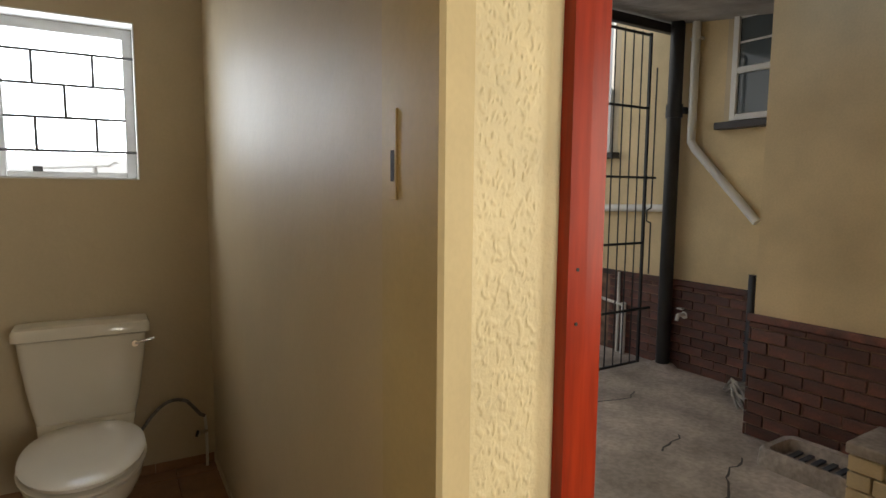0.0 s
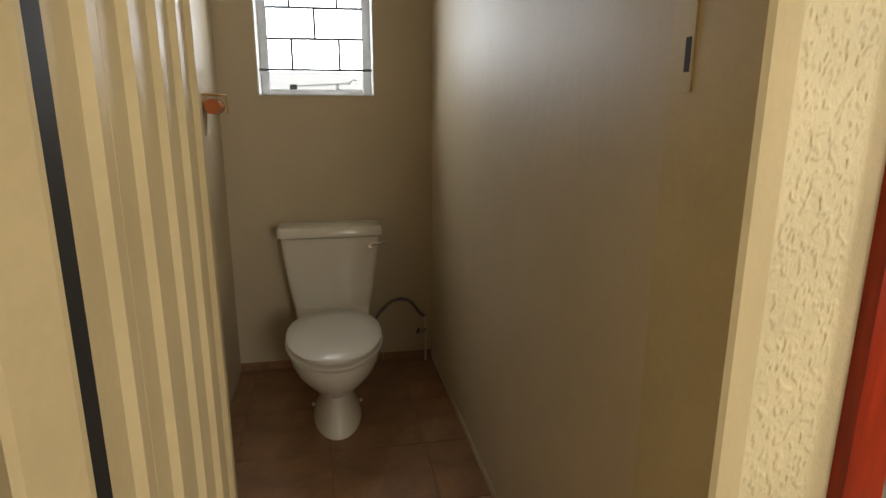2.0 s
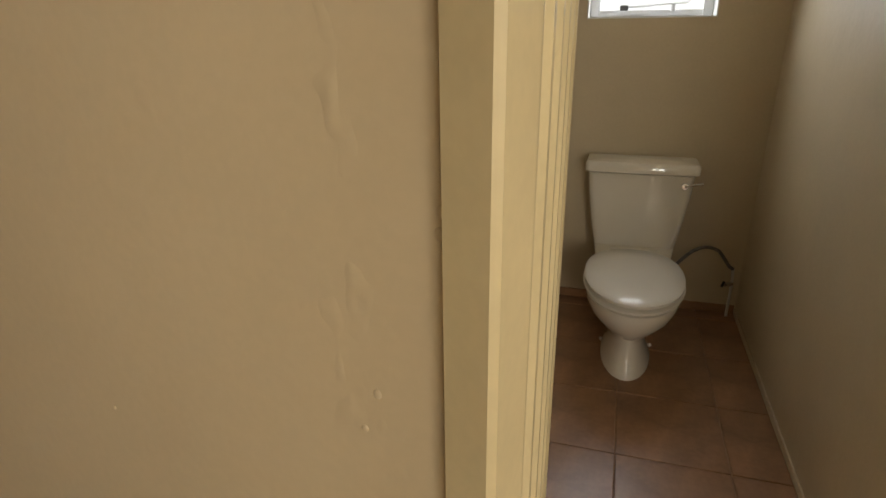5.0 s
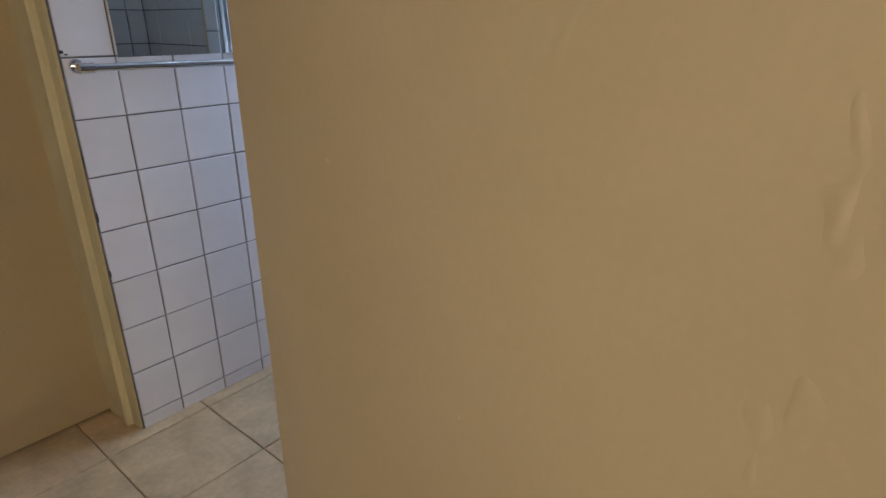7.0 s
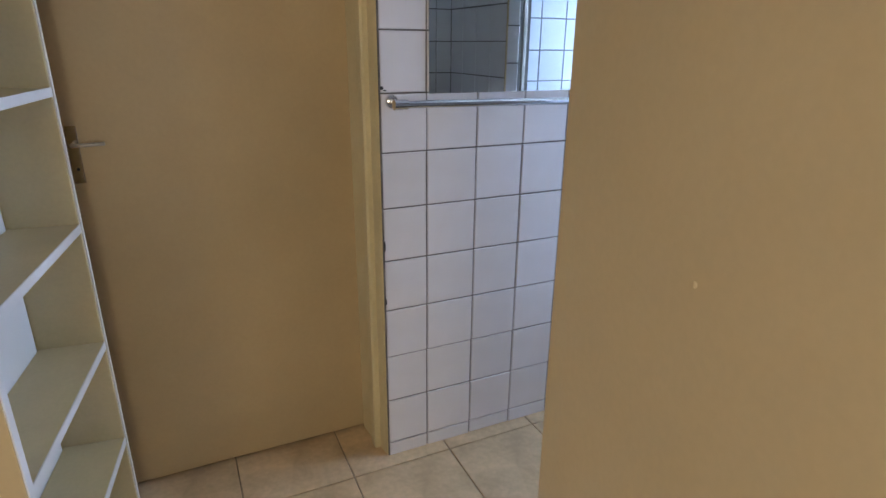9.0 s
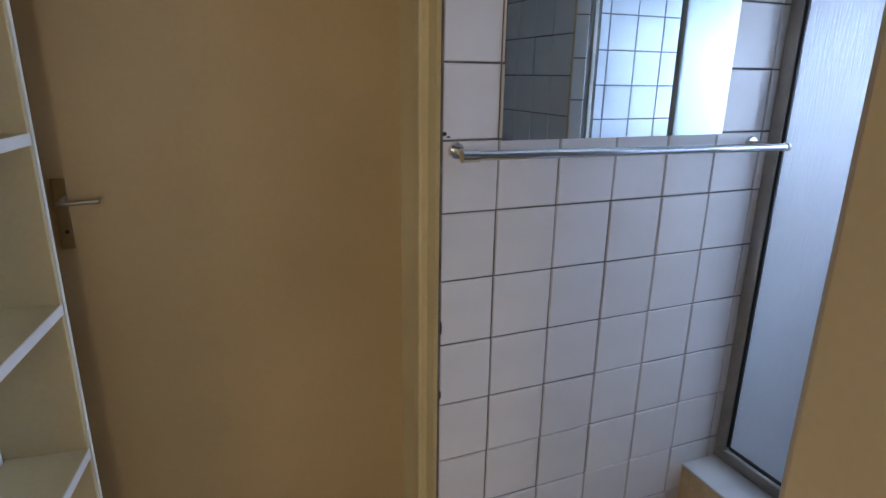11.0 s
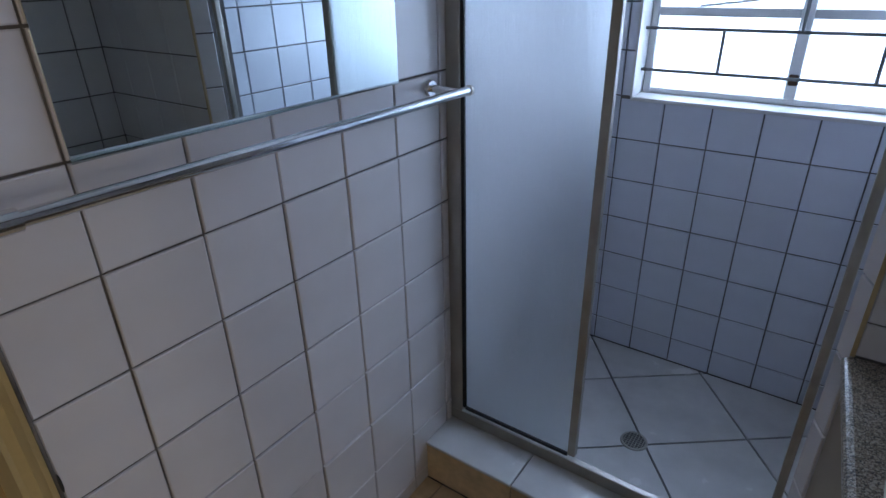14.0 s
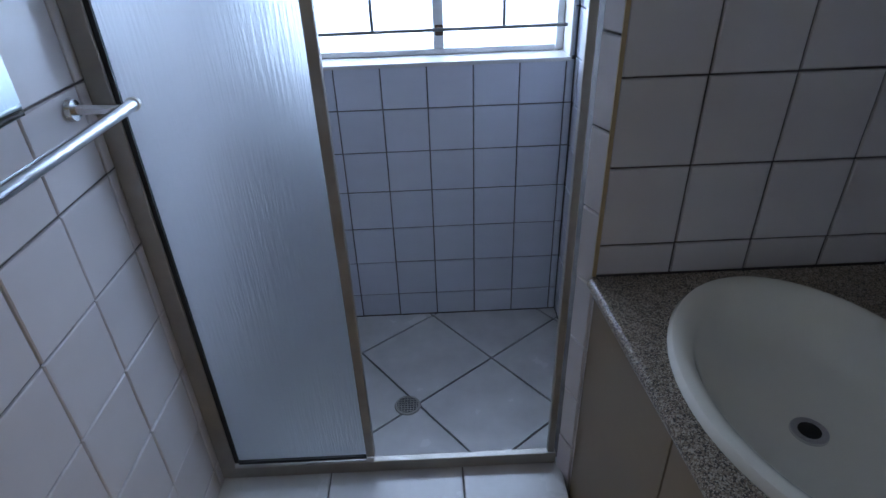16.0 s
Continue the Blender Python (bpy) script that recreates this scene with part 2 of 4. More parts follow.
w = struct("wall_front_1", bm, PAINT, "smooth cream painted plaster wall with small lumps")
WK = 0.1925


def front_y(x):
    return 0.541 - (x + 1.262) * WK


for px, pz, r in ((-0.151, 1.377, 0.0050), (-0.153, 1.360, 0.0052), (-0.950, 1.358, 0.0045), (-0.216, 1.202, 0.0045), (-0.232, 1.160, 0.004), (-0.62, 1.05, 0.003)):
    bm = bmesh.new()
    m = pose(px, front_y(px), pz, 0, 0, -10.9) @ Matrix.Diagonal((r, 0.0018, r * 1.1, 1))
    bmesh.ops.create_uvsphere(bm, u_segments=12, v_segments=8, radius=1, matrix=m)
    part("paint_blob", bm, PAINT, w, "", True)


def relief_patch(xa, xb, za, zb, amp, seed, nx=46, nz=150):
    """A patch of old plaster repair that swells out of the slanted wall and sinks into it at its edges."""
    bm = bmesh.new()
    grid = []
    for j in range(nz + 1):
        row = []
        for i in range(nx + 1):
            u, v = i / nx, j / nz
            x, z = xa + (xb - xa) * u, za + (zb - za) * v
            win_ = min(1.0, 4 * u * (1 - u)) * min(1.0, 8 * v * (1 - v))
            h = noise.noise(Vector((x * 34, seed, z * 13))) * 0.5 + noise.noise(Vector((x * 75, seed + 4, z * 38))) * 0.5
            h = max(-0.2, h) * amp * win_ - 0.0006
            row.append(bm.verts.new((x, front_y(x) - h, z)))
        grid.append(row)
    for a, b in zip(grid, grid[1:]):
        for i in range(nx):
            bm.faces.new((a[i], a[i + 1], b[i + 1], b[i]))
    part("plaster_repair", bm, PAINT, w, "", True)


relief_patch(-0.31, -0.17, 0.85, 1.62, 0.0040, 1.7)
relief_patch(-0.62, -0.33, 0.75, 1.70, 0.0026, 6.3)
relief_patch(-1.10, -0.64, 0.80, 1.90, 0.0024, 9.1)
struct("wall_front_2", B(-0.142, 0.694, WF, WB, 2.10, ZC), PAINT, "cream painted wall over the toilet door")
struct("wall_front_3", B(2.79, 2.86, WF, WB, -0.2, ZC), PAINT, "cream painted wall beside the outside door")
struct("wall_front_4", B(0.864, 2.79, WF, WB, 2.26, ZC), PAINT, "cream painted wall over the outside door")
struct("wall_front_5", B(-2.64, -1.305, 0.575, 0.60, 2.10, ZC), PAINT, "cream painted wall over the bathroom opening")

# stippled strip: a displaced grid with a smooth margin
bm = bmesh.new()
nx, nz = 100, 1100
x0, x1, z0, z1 = 0.694, 0.864, -0.02, ZC
rows = []
for j in range(nz + 1):
    row = []
    for i in range(nx + 1):
        x, z = x0 + (x1 - x0) * i / nx, z0 + (z1 - z0) * j / nz
        m = max(0.0, min(1.0, min(x - x0 - 0.004, x1 - 0.036 - x) / 0.012))
        h = noise.noise(Vector((x * 70 + 9 * z, 3.1, z * 58))) * 0.55 + noise.noise(Vector((x * 170, 9.2, z * 95 - 40 * x))) * 0.45
        h = max(0.0, min(1.0, (h - 0.05) / 0.16))
        h = h * h * (3 - 2 * h) * 0.0019 * m + 0.0006 * noise.noise(Vector((x * 30, 0, z * 8)))
        row.append(bm.verts.new((x, WF - h, z)))
    rows.append(row)
for a, b in zip(rows, rows[1:]):
    for i in range(nx):
        bm.faces.new((a[i], a[i + 1], b[i + 1], b[i]))
struct("wall_stippled_face", bm, PAINT_TEX, "cream stippled plaster strip between two door frames", smooth=True)
struct("wall_front_6", B(0.694, 0.864, WF + 0.004, WB, -0.02, ZC), PAINT, "cream painted pier between two door frames")

# toilet room walls
struct("wall_toilet_east", B(0.665, 0.80, WB, 3.085, -0.3, ZC), PAINT_TOILET, "cream satin painted plaster wall of the toilet")
struct("wall_toilet_west", B(-0.55, -0.43, WB, 3.085, 0, ZC), PAINT_TOILET, "cream satin painted plaster wall of the toilet")
TWX0, TWX1, TWZ0, TWZ1 = -0.234, 0.358, 1.509, 2.256
BY0, BY1 = 3.085, 3.31
bm = bmesh.new()
box(bm, -0.55, TWX0, BY0, BY1, -0.2, 2.9)
box(bm, TWX1, 0.80, BY0, BY1, -0.2, 2.9)
box(bm, TWX0, TWX1, BY0, BY1, -0.2, TWZ0)
box(bm, TWX0, TWX1, BY0, BY1, TWZ1, 2.9)
struct("wall_toilet_north", bm, PAINT_TOILET, "cream painted wall of the toilet with a small high window")
bm = bmesh.new()
box(bm, TWX0, TWX0 + 0.006, BY0 - 0.004, BY1, TWZ0, TWZ1)
box(bm, TWX1 - 0.006, TWX1, BY0 - 0.004, BY1, TWZ0, TWZ1)
box(bm, TWX0, TWX1, BY0 - 0.004, BY1, TWZ0, TWZ0 + 0.006)
box(bm, TWX0, TWX1, BY0 - 0.004, BY1, TWZ1 - 0.006, TWZ1)
struct("window_reveal_1", bm, WHITE, "white painted reveal of the toilet window", "trim")

# bathroom walls
SWX0, SWX1, SWZ0, SWZ1 = -2.196, -1.118, 1.212, 2.05
SY, SB = 2.860, 3.07
bm = bmesh.new()
box(bm, -2.62, SWX0, SY + 0.007, SB, -0.2, 2.9)
box(bm, SWX1, -0.56, SY + 0.007, SB, -0.2, 2.9)
box(bm, SWX0, SWX1, SY + 0.007, SB, -0.2, SWZ0)
box(bm, SWX0, SWX1, SY + 0.007, SB, SWZ1, 2.9)
wall_shower = struct("wall_shower_north", bm, GROUT, "white tiled shower wall under a barred window")
wall_tiled = struct("wall_bath_west", B(-2.62, -2.407, 0.60, SY + 0.007, -0.2, ZC), GROUT, "white square tiled bathroom wall with dark grout")
wall_pier = struct("wall_shower_pier", prism(bmesh.new(), [(-1.284, 1.736), (-1.311, 1.80), (-1.311, 1.87), (-1.20, 1.87), (-1.20, 1.736)], -0.2, ZC), GROUT, "white tiled pier beside the shower opening")
wall_alcove = struct("wall_alcove_north", B(-1.20, -0.552, 1.736, 1.87, -0.2, ZC), GROUT, "white tiled wall behind the vanity counter")
wall_shower_e = struct("wall_shower_east", B(-1.093, -0.56, 1.87, SY + 0.007, -0.2, ZC), GROUT, "white tiled side wall of the shower")
wall_bath_e = struct("wall_bath_east", B(-0.564, -0.552, 0.60, 1.736, 0, ZC), GROUT, "white tiled wall at the end of the vanity")
struct("wall_bath_south", B(-1.268, -0.564, 0.60, 0.612, 0, ZC), WHITE, "white painted wall behind the bathroom opening")

# lobby walls behind and beside the walk
struct("wall_lobby_west", B(-2.80, -2.66, -0.75, 0.575, 0, ZC), PAINT, "cream painted lobby wall")
struct("wall_lobby_corner", B(-2.80, -2.62, 0.575, 0.60, 0, ZC), PAINT, "cream painted lobby corner")
struct("wall_lobby_south", B(-2.80, -1.55, -0.85, -0.72, 0, ZC), PAINT, "cream painted lobby wall behind the shelves")
struct("wall_lobby_return", B(-1.68, -1.55, -2.02, -0.85, 0, ZC), PAINT, "cream painted lobby wall")
# unseen back wall; its opening is added to let the fill lamp in
bm = bmesh.new()
box(bm, -1.68, 0.65, -2.02, -1.88, 0, ZC)
box(bm, 1.75, 2.86, -2.02, -1.88, 0, ZC)
box(bm, 0.65, 1.75, -2.02, -1.88, 0, 0.95)
box(bm, 0.65, 1.75, -2.02, -1.88, 2.15, ZC)
struct("wall_lobby_back", bm, PAINT, "cream painted lobby wall with an opening")
bm = bmesh.new()
box(bm, 2.72, 2.86, -1.88, -1.25, 0, ZC)
box(bm, 2.72, 2.86, -0.05, WF, 0, ZC)
box(bm, 2.72, 2.86, -1.25, -0.05, 0, 0.95)
box(bm, 2.72, 2.86, -1.25, -0.05, 2.15, ZC)
struct("wall_lobby_east", bm, PAINT, "cream painted lobby wall with an opening")
# unseen slab, overhanging south, added to keep sun off yard and back opening
struct("sun_block_roof", prism(bmesh.new(), [(-2.9, -4.4), (2.9, -4.4), (2.9, 0.62), (-2.9, 0.62)], ZC + 0.10, 2.95), ROOF, "unseen sheet roof added to block the sun", "roof")
struct("ceiling", B(-2.80, 2.86, -2.02, 3.31, ZC, ZC + 0.10), CEIL, "flat white painted ceiling", "ceiling")

# floors
struct("floor", prism(bmesh.new(), [(-2.80, -0.85), (-1.68, -0.85), (-1.68, -2.02), (2.72, -2.02), (2.72, 0.66), (-2.80, 0.66)], -0.2, -0.008), FGROUT, "floor bed under the tiles", "floor")
struct("floor_bath", B(-2.80, -0.42, 0.66, 1.64, -0.2, -0.008), FGROUT, "bathroom floor bed under the tiles", "floor")
struct("floor_toilet", B(-0.55, 0.80, 0.66, 3.085, -0.2, -0.0045), TGROUT, "toilet floor bed under the tiles", "floor")
struct("floor_shower", B(-2.41, -1.09, 1.64, 2.87, -0.20, -0.013), GROUT, "dark grouted sunken shower floor bed", "floor")

# ---------------------------------------------------------------- toilet doorway
fr = thing("toilet_door_frame", "cream painted pressed steel door frame of the toilet", "door frame", kind="structure")
bm = bmesh.new()
prism(bm, [(-0.145, WB - 0.002), (-0.145, 0.316), (-0.144, 0.303), (-0.106, 0.281), (-0.099, 0.283), (-0.088, 0.341), (-0.088, 0.350), (-0.128, 0.350), (-0.132, WB - 0.002)], -0.01, 2.06)
part("jamb", bm, PAINT_FRAME, fr)
bm = bmesh.new()
prism(bm, [(0.694, 0.588), (0.626, 0.554), (0.618, 0.559), (0.616, 0.660), (0.630, 0.662), (0.630, WB + 0.004), (0.694, WB + 0.004)], -0.01, 2.06)
jr = part("jamb", bm, PAINT_FRAME, fr)
part("strike_plate", B(0.6265, 0.6305, 0.712, 0.738, 1.456, 1.600, 0.0008), PAINT_FRAME, jr, "worn steel strike plate")
part("strike_slot", B(0.6260, 0.6295, 0.718, 0.732, 1.485, 1.535, 0.0005), RUBBER_AND_GAP, jr, "dark latch slot")
part("head", B(-0.128, 0.694, 0.556, WB, 2.06, 2.10, 0.004), PAINT_FRAME, fr)

door = thing("toilet_door", "cream painted boarded timber door, standing open into the toilet", "door", m=pose(-0.100, 0.402, 0, 0, 0, 2.4))
pw = 0.135
for i in range(5):
    y0 = i * pw
    bm = bmesh.new()
    prism(bm, [(-0.036, y0), (-0.006, y0), (-0.006, y0 + 0.006), (-0.003, y0 + 0.012), (-0.003, y0 + pw - 0.062), (0.006, y0 + pw - 0.050), (0.006, y0 + pw - 0.022), (-0.006, y0 + pw - 0.001), (-0.036, y0 + pw - 0.001)], 0.012, 2.03)
    part("board", bm, PAINT_FRAME, door)
# black strip imitates the deep shade of the open hinge gap
part("gap_shade", B(-0.010, 0.0035, -0.052, -0.003, 0.012, 2.03, 0.001), RUBBER_AND_GAP, door, "black strip standing for the shade in the hinge gap")
for z in (0.25, 1.0, 1.75):
    part("ledge", B(-0.050, -0.036, 0.37, 0.65, z, z + 0.12, 0.003), PAINT_FRAME, door)

# outside door frame
fr = thing("outside_door_frame", "red varnished timber frame of the outside door", "door frame", kind="structure")
bm = bmesh.new()
prism(bm, [(0.864, 0.567), (0.902, 0.565), (0.906, 0.570), (0.943, 0.570), (0.949, 0.576), (0.949, 0.64), (0.928, 0.642), (0.928, WB), (0.864, WB)], -0.16, 2.20)
part("jamb", bm, REDWOOD, fr)
part("jamb", B(2.745, 2.79, 0.595, WB, -0.16, 2.20, 0.003), REDWOOD, fr)
part("head", B(0.864, 2.745, 0.567, WB, 2.20, 2.26, 0.003), REDWOOD, fr)
for z in (1.255, 1.345):
    part("screw_hole", cyl(bmesh.new(), (0.883, 0.5645, z), (0.883, 0.569, z), 0.0032, n=12), RUBBER_AND_GAP, fr)
part("threshold", B(0.88, 2.72, 0.655, 0.80, -0.18, -0.002, 0.004), CONC, fr)

# ---------------------------------------------------------------- lobby west: door and jamb
door = thing("lobby_door", "flush cream painted door with a steel lever handle, closed", "door")
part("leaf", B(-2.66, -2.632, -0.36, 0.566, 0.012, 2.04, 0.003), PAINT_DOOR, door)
h = part("back_plate", B(-2.632, -2.627, -0.344, -0.312, 1.19, 1.37, 0.002), CHROME, door, "narrow steel lock plate")
tube_b = tube(bmesh.new(), [(-2.627, -0.327, 1.315), (-2.585, -0.327, 1.315), (-2.583, -0.307, 1.315), (-2.583, -0.237, 1.318)], 0.006)
part("lever", tube_b, ALU, h, "chrome lever", True)
part("keyhole", cyl(bmesh.new(), (-2.627, -0.327, 1.235), (-2.625, -0.327, 1.235), 0.005, n=10), RUBBER_AND_GAP, h)

fr = thing("bathroom_door_frame", "cream painted door frame at the bathroom opening", "door frame", kind="structure")
bm = bmesh.new()
prism(bm, [(-2.632, 0.600), (-2.632, 0.560), (-2.520, 0.572), (-2.512, 0.560), (-2.472, 0.560), (-2.466, 0.568), (-2.466, 0.585), (-2.418, 0.590), (-2.404, 0.596), (-2.404, 0.600)], 0, 2.10)
part("jamb", bm, PAINT_FRAME, fr)
part("head", B(-2.632, -1.305, 0.560, 0.60, 2.06, 2.10, 0.004), PAINT_FRAME, fr)

# ---------------------------------------------------------------- shelf unit
unit = thing("shelf_unit", "tall cream and white painted open shelf unit, empty, beside a door", "shelf", m=pose(-2.49, -0.330, 0, 0, 0, -7.5))
LW, DP, TH = 0.72, 0.19, 0.022
part("side_panel", B(0, TH, -DP, 0, 0, 2.3, 0.002), PAINT_FRAME, unit)
part("side_panel", B(LW - TH, LW, -DP, 0, 0, 2.3, 0.002), PAINT_FRAME, unit)
part("edge_strip", B(LW - TH - 0.003, LW + 0.001, 0, 0.005, 0, 2.3, 0.001), SHELFBACK, unit, "white front edging")
part("edge_strip", B(-0.001, TH * 0.55, 0, 0.004, 0, 2.3, 0.001), WHITE, unit, "white front edging")
part("back_panel", B(TH + 0.009, LW - TH, -DP, -DP + 0.006, 0.05, 2.3), SHELFBACK, unit, "white back board")
for z in (0.06, 0.335, 0.705, 1.10, 1.495, 1.89, 2.28):
    s = part("shelf", B(TH, LW - TH, -DP + 0.008, 0, z - 0.024, z, 0.0015), PAINT_FRAME, unit)
    part("edge_strip", B(TH, LW - TH, 0, 0.004, z - 0.025, z + 0.001, 0.001), SHELFBACK, s, "white front edging")
part("end_face", B(LW, LW + 0.004, -DP, 0.002, 0, 2.3, 0.001), PAINT, unit)

# ---------------------------------------------------------------- toilet
def oval(cx, cy, rx, rf, rb, z, n=40, flat=1.0):
    """An egg outline: rx across, rf to the front (-y), rb to the back."""
    out = []
    for i in range(n):
        a = 2 * math.pi * i / n
        c, s = math.cos(a), math.sin(a)
        e = 1.0 if s < 0 else flat
        out.append((cx + rx * math.copysign(abs(c) ** e, c), cy + (rb if s > 0 else rf) * math.copysign(abs(s) ** e, s), z))
    return out


wc = thing("toilet", "white china close-coupled toilet with a closed seat", "toilet", m=pose(0.094, 2.49, 0))
bm = bmesh.new()
loft(bm, [oval(0, 0.04, 0.115, 0.262, 0.20, 0.0, flat=0.7), oval(0, 0.04, 0.114, 0.260, 0.20, 0.02, flat=0.7), oval(0, 0.05, 0.098, 0.242, 0.20, 0.06, flat=0.75),
          oval(0, 0.05, 0.088, 0.215, 0.20, 0.13), oval(0, 0.04, 0.102, 0.215, 0.22, 0.18), oval(0, 0.01, 0.152, 0.265, 0.26, 0.24),
          oval(0, -0.01, 0.190, 0.305, 0.30, 0.30), oval(0, -0.01, 0.207, 0.322, 0.32, 0.345), oval(0, -0.01, 0.212, 0.328, 0.33, 0.376), oval(0, -0.01, 0.200, 0.316, 0.33, 0.384)])
part("bowl", bm, CHINA, wc, "", True)
bm = bmesh.new()
loft(bm, [oval(0, -0.01, 0.186, 0.302, 0.29, 0.383, flat=0.8), oval(0, -0.01, 0.190, 0.306, 0.29, 0.391, flat=0.8), oval(0, -0.01, 0.220, 0.340, 0.30, 0.393, flat=0.8), oval(0, -0.01, 0.222, 0.342, 0.30, 0.403, flat=0.8), oval(0, -0.01, 0.212, 0.332, 0.30, 0.408, flat=0.8)])
part("seat_ring", bm, SEAT, wc, "", True)
bm = bmesh.new()
loft(bm, [oval(0, -0.01, 0.184, 0.300, 0.30, 0.407, flat=0.8), oval(0, -0.01, 0.190, 0.306, 0.30, 0.417, flat=0.8), oval(0, -0.01, 0.216, 0.334, 0.305, 0.419, flat=0.8), oval(0, -0.01, 0.218, 0.336, 0.305, 0.431, flat=0.8),
          oval(0, -0.01, 0.204, 0.320, 0.29, 0.440, flat=0.8), oval(0, 0, 0.12, 0.19, 0.18, 0.4445, flat=0.8)])
part("seat_lid", bm, SEAT, wc, "", True)


def rrect(x0, x1, y0, y1, z, r=0.03, k=5):
    out = []
    for cx, cy, a0 in ((x1 - r, y1 - r, 0), (x0 + r, y1 - r, 90), (x0 + r, y0 + r, 180), (x1 - r, y0 + r, 270)):
        for i in range(k):
            a = radians(a0 + 90 * i / (k - 1))
            out.append((cx + r * math.cos(a), cy + r * math.sin(a), z))
    return out


TANK = Matrix.Translation((0, 0, -0.017)) @ Matrix.Diagonal((0.965, 1, 1, 1))
bm = bmesh.new()
loft(bm, [rrect(-0.19, 0.19, 0.30, 0.50, 0.395), rrect(-0.205, 0.205, 0.395, 0.565, 0.43), rrect(-0.225, 0.225, 0.40, 0.568, 0.52), rrect(-0.252, 0.252, 0.398, 0.57, 0.70), rrect(-0.261, 0.261, 0.396, 0.572, 0.806), rrect(-0.25, 0.25, 0.41, 0.565, 0.8145)])
bmesh.ops.transform(bm, matrix=TANK, verts=bm.verts)
part("cistern", bm, CHINA, wc, "", True)
bm = bmesh.new()
loft(bm, [rrect(-0.272, 0.272, 0.385, 0.575, 0.813), rrect(-0.280, 0.280, 0.378, 0.578, 0.818), rrect(-0.280, 0.280, 0.378, 0.578, 0.855), rrect(-0.272, 0.272, 0.386, 0.572, 0.868), rrect(-0.20, 0.20, 0.42, 0.54, 0.874)])
bmesh.ops.transform(bm, matrix=TANK, verts=bm.verts)
part("cistern_lid", bm, CHINA, wc, "", True)
lv = part("flush_boss", cyl(bmesh.new(), (0.205, 0.405, 0.748), (0.205, 0.375, 0.748), 0.017, 0.014), CHROME, wc, "chrome flush lever boss", True)
part("lever", tube(bmesh.new(), [(0.205, 0.376, 0.748), (0.235, 0.372, 0.757), (0.285, 0.376, 0.766)], 0.006), CHROME, lv, "chrome flush lever", True)
for sx in (-1, 1):
    part("fixing_cap", cyl(bmesh.new(), (sx * 0.100, 0.10, 0.008), (sx * 0.122, 0.10, 0.022), 0.011, 0.007), SEAT, wc, "", True)
    part("seat_hinge", cyl(bmesh.new(), (sx * 0.09 - 0.02, 0.30, 0.425), (sx * 0.09 + 0.02, 0.30, 0.425), 0.011), SEAT, wc, "", True)

hose = thing("water_hose", "braided flexible hose looping from the cistern to a wall valve", "hose", m=pose(-0.165, 0.055, -0.03))
pts = []
for i in range(17):
    u = i / 16
    x = 0.44 + (0.775 - 0.44) * u
    z = 0.36 + 0.06 * u + 0.12 * math.sin(math.pi * min(1, u * 1.05)) - 0.05 * (1 - u)
    pts.append((x - 0.0 * u, 2.93 + 0.05 * u, z - 0.10 * max(0, u - 0.75) * 2 - 0.06))
part("hose", tube(bmesh.new(), pts, 0.009, 10), HOSE, hose, "", True)
e = pts[-1]
part("riser", tube(bmesh.new(), [(e[0], e[1], e[2]), (0.782, 2.985, 0.22), (0.782, 2.99, 0.03)], 0.0075, 10), WHITEPVC, hose, "", True)
v = part("valve", tube(bmesh.new(), [(0.782, 2.985, 0.225), (0.745, 2.96, 0.225)], 0.011, 12), CHROME, hose, "small chrome stop valve", True)
part("valve_handle", tube(bmesh.new(), [(0.738, 2.955, 0.245), (0.728, 2.95, 0.215)], 0.007, 10), RUBBER_AND_GAP, v, "", True)

rh = thing("toilet_roll_holder", "brass and copper wall holder with an empty orange roll", "toilet roll holder", m=pose(-0.43, 2.71, 1.455))
part("wall_plate", B(0.0, 0.006, -0.07, 0.07, 0.01, 0.05, 0.002), BRASS, rh)
part("bracket", tube(bmesh.new(), [(0.003, -0.075, 0.045), (0.085, -0.075, 0.045), (0.085, 0.075, 0.045), (0.003, 0.075, 0.045)], 0.004, 8), BRASS, rh, "", True)
part("arm", tube(bmesh.new(), [(0.085, 0.075, 0.045), (0.088, 0.075, -0.035)], 0.004, 8), BRASS, rh, "", True)
part("roll_core", cyl(bmesh.new(), (0.045, -0.065, -0.005), (0.045, 0.065, -0.005), 0.034, n=28), COPPERROLL, rh, "orange copper coloured roll", True)
part("pull_cord", tube(bmesh.new(), [(0.02, -0.05, -0.03), (0.012, -0.09, -0.13)], 0.002, 6), BRASS, rh, "", True)

# ---------------------------------------------------------------- toilet window
def bar_grid(name, label, x0, x1, y, zs, ext, uprights, r=0.0065):
    g = thing(name, label, "burglar bars")
    for i, z in enumerate(zs):
        a, b = (x0 - 0.02, x1 + 0.02) if i in ext else (x0 + 0.05, x1 - 0.045)
        part("bar", cyl(bmesh.new(), (a, y, z), (b, y, z + 0.004), r, n=8), BARS, g, "", True)
    for x, i in uprights:
        part("upright", cyl(bmesh.new(), (x, y, zs[i]), (x, y, zs[i + 1]), r, n=8), BARS, g, "", True)
    return g


wy = 3.215
win = thing("window_1", "white painted steel casement window of the toilet", "window", kind="structure")
FX0, FX1, FZ0, FZ1 = TWX0 + 0.006, TWX1 - 0.006, TWZ0 + 0.006, TWZ1 - 0.006
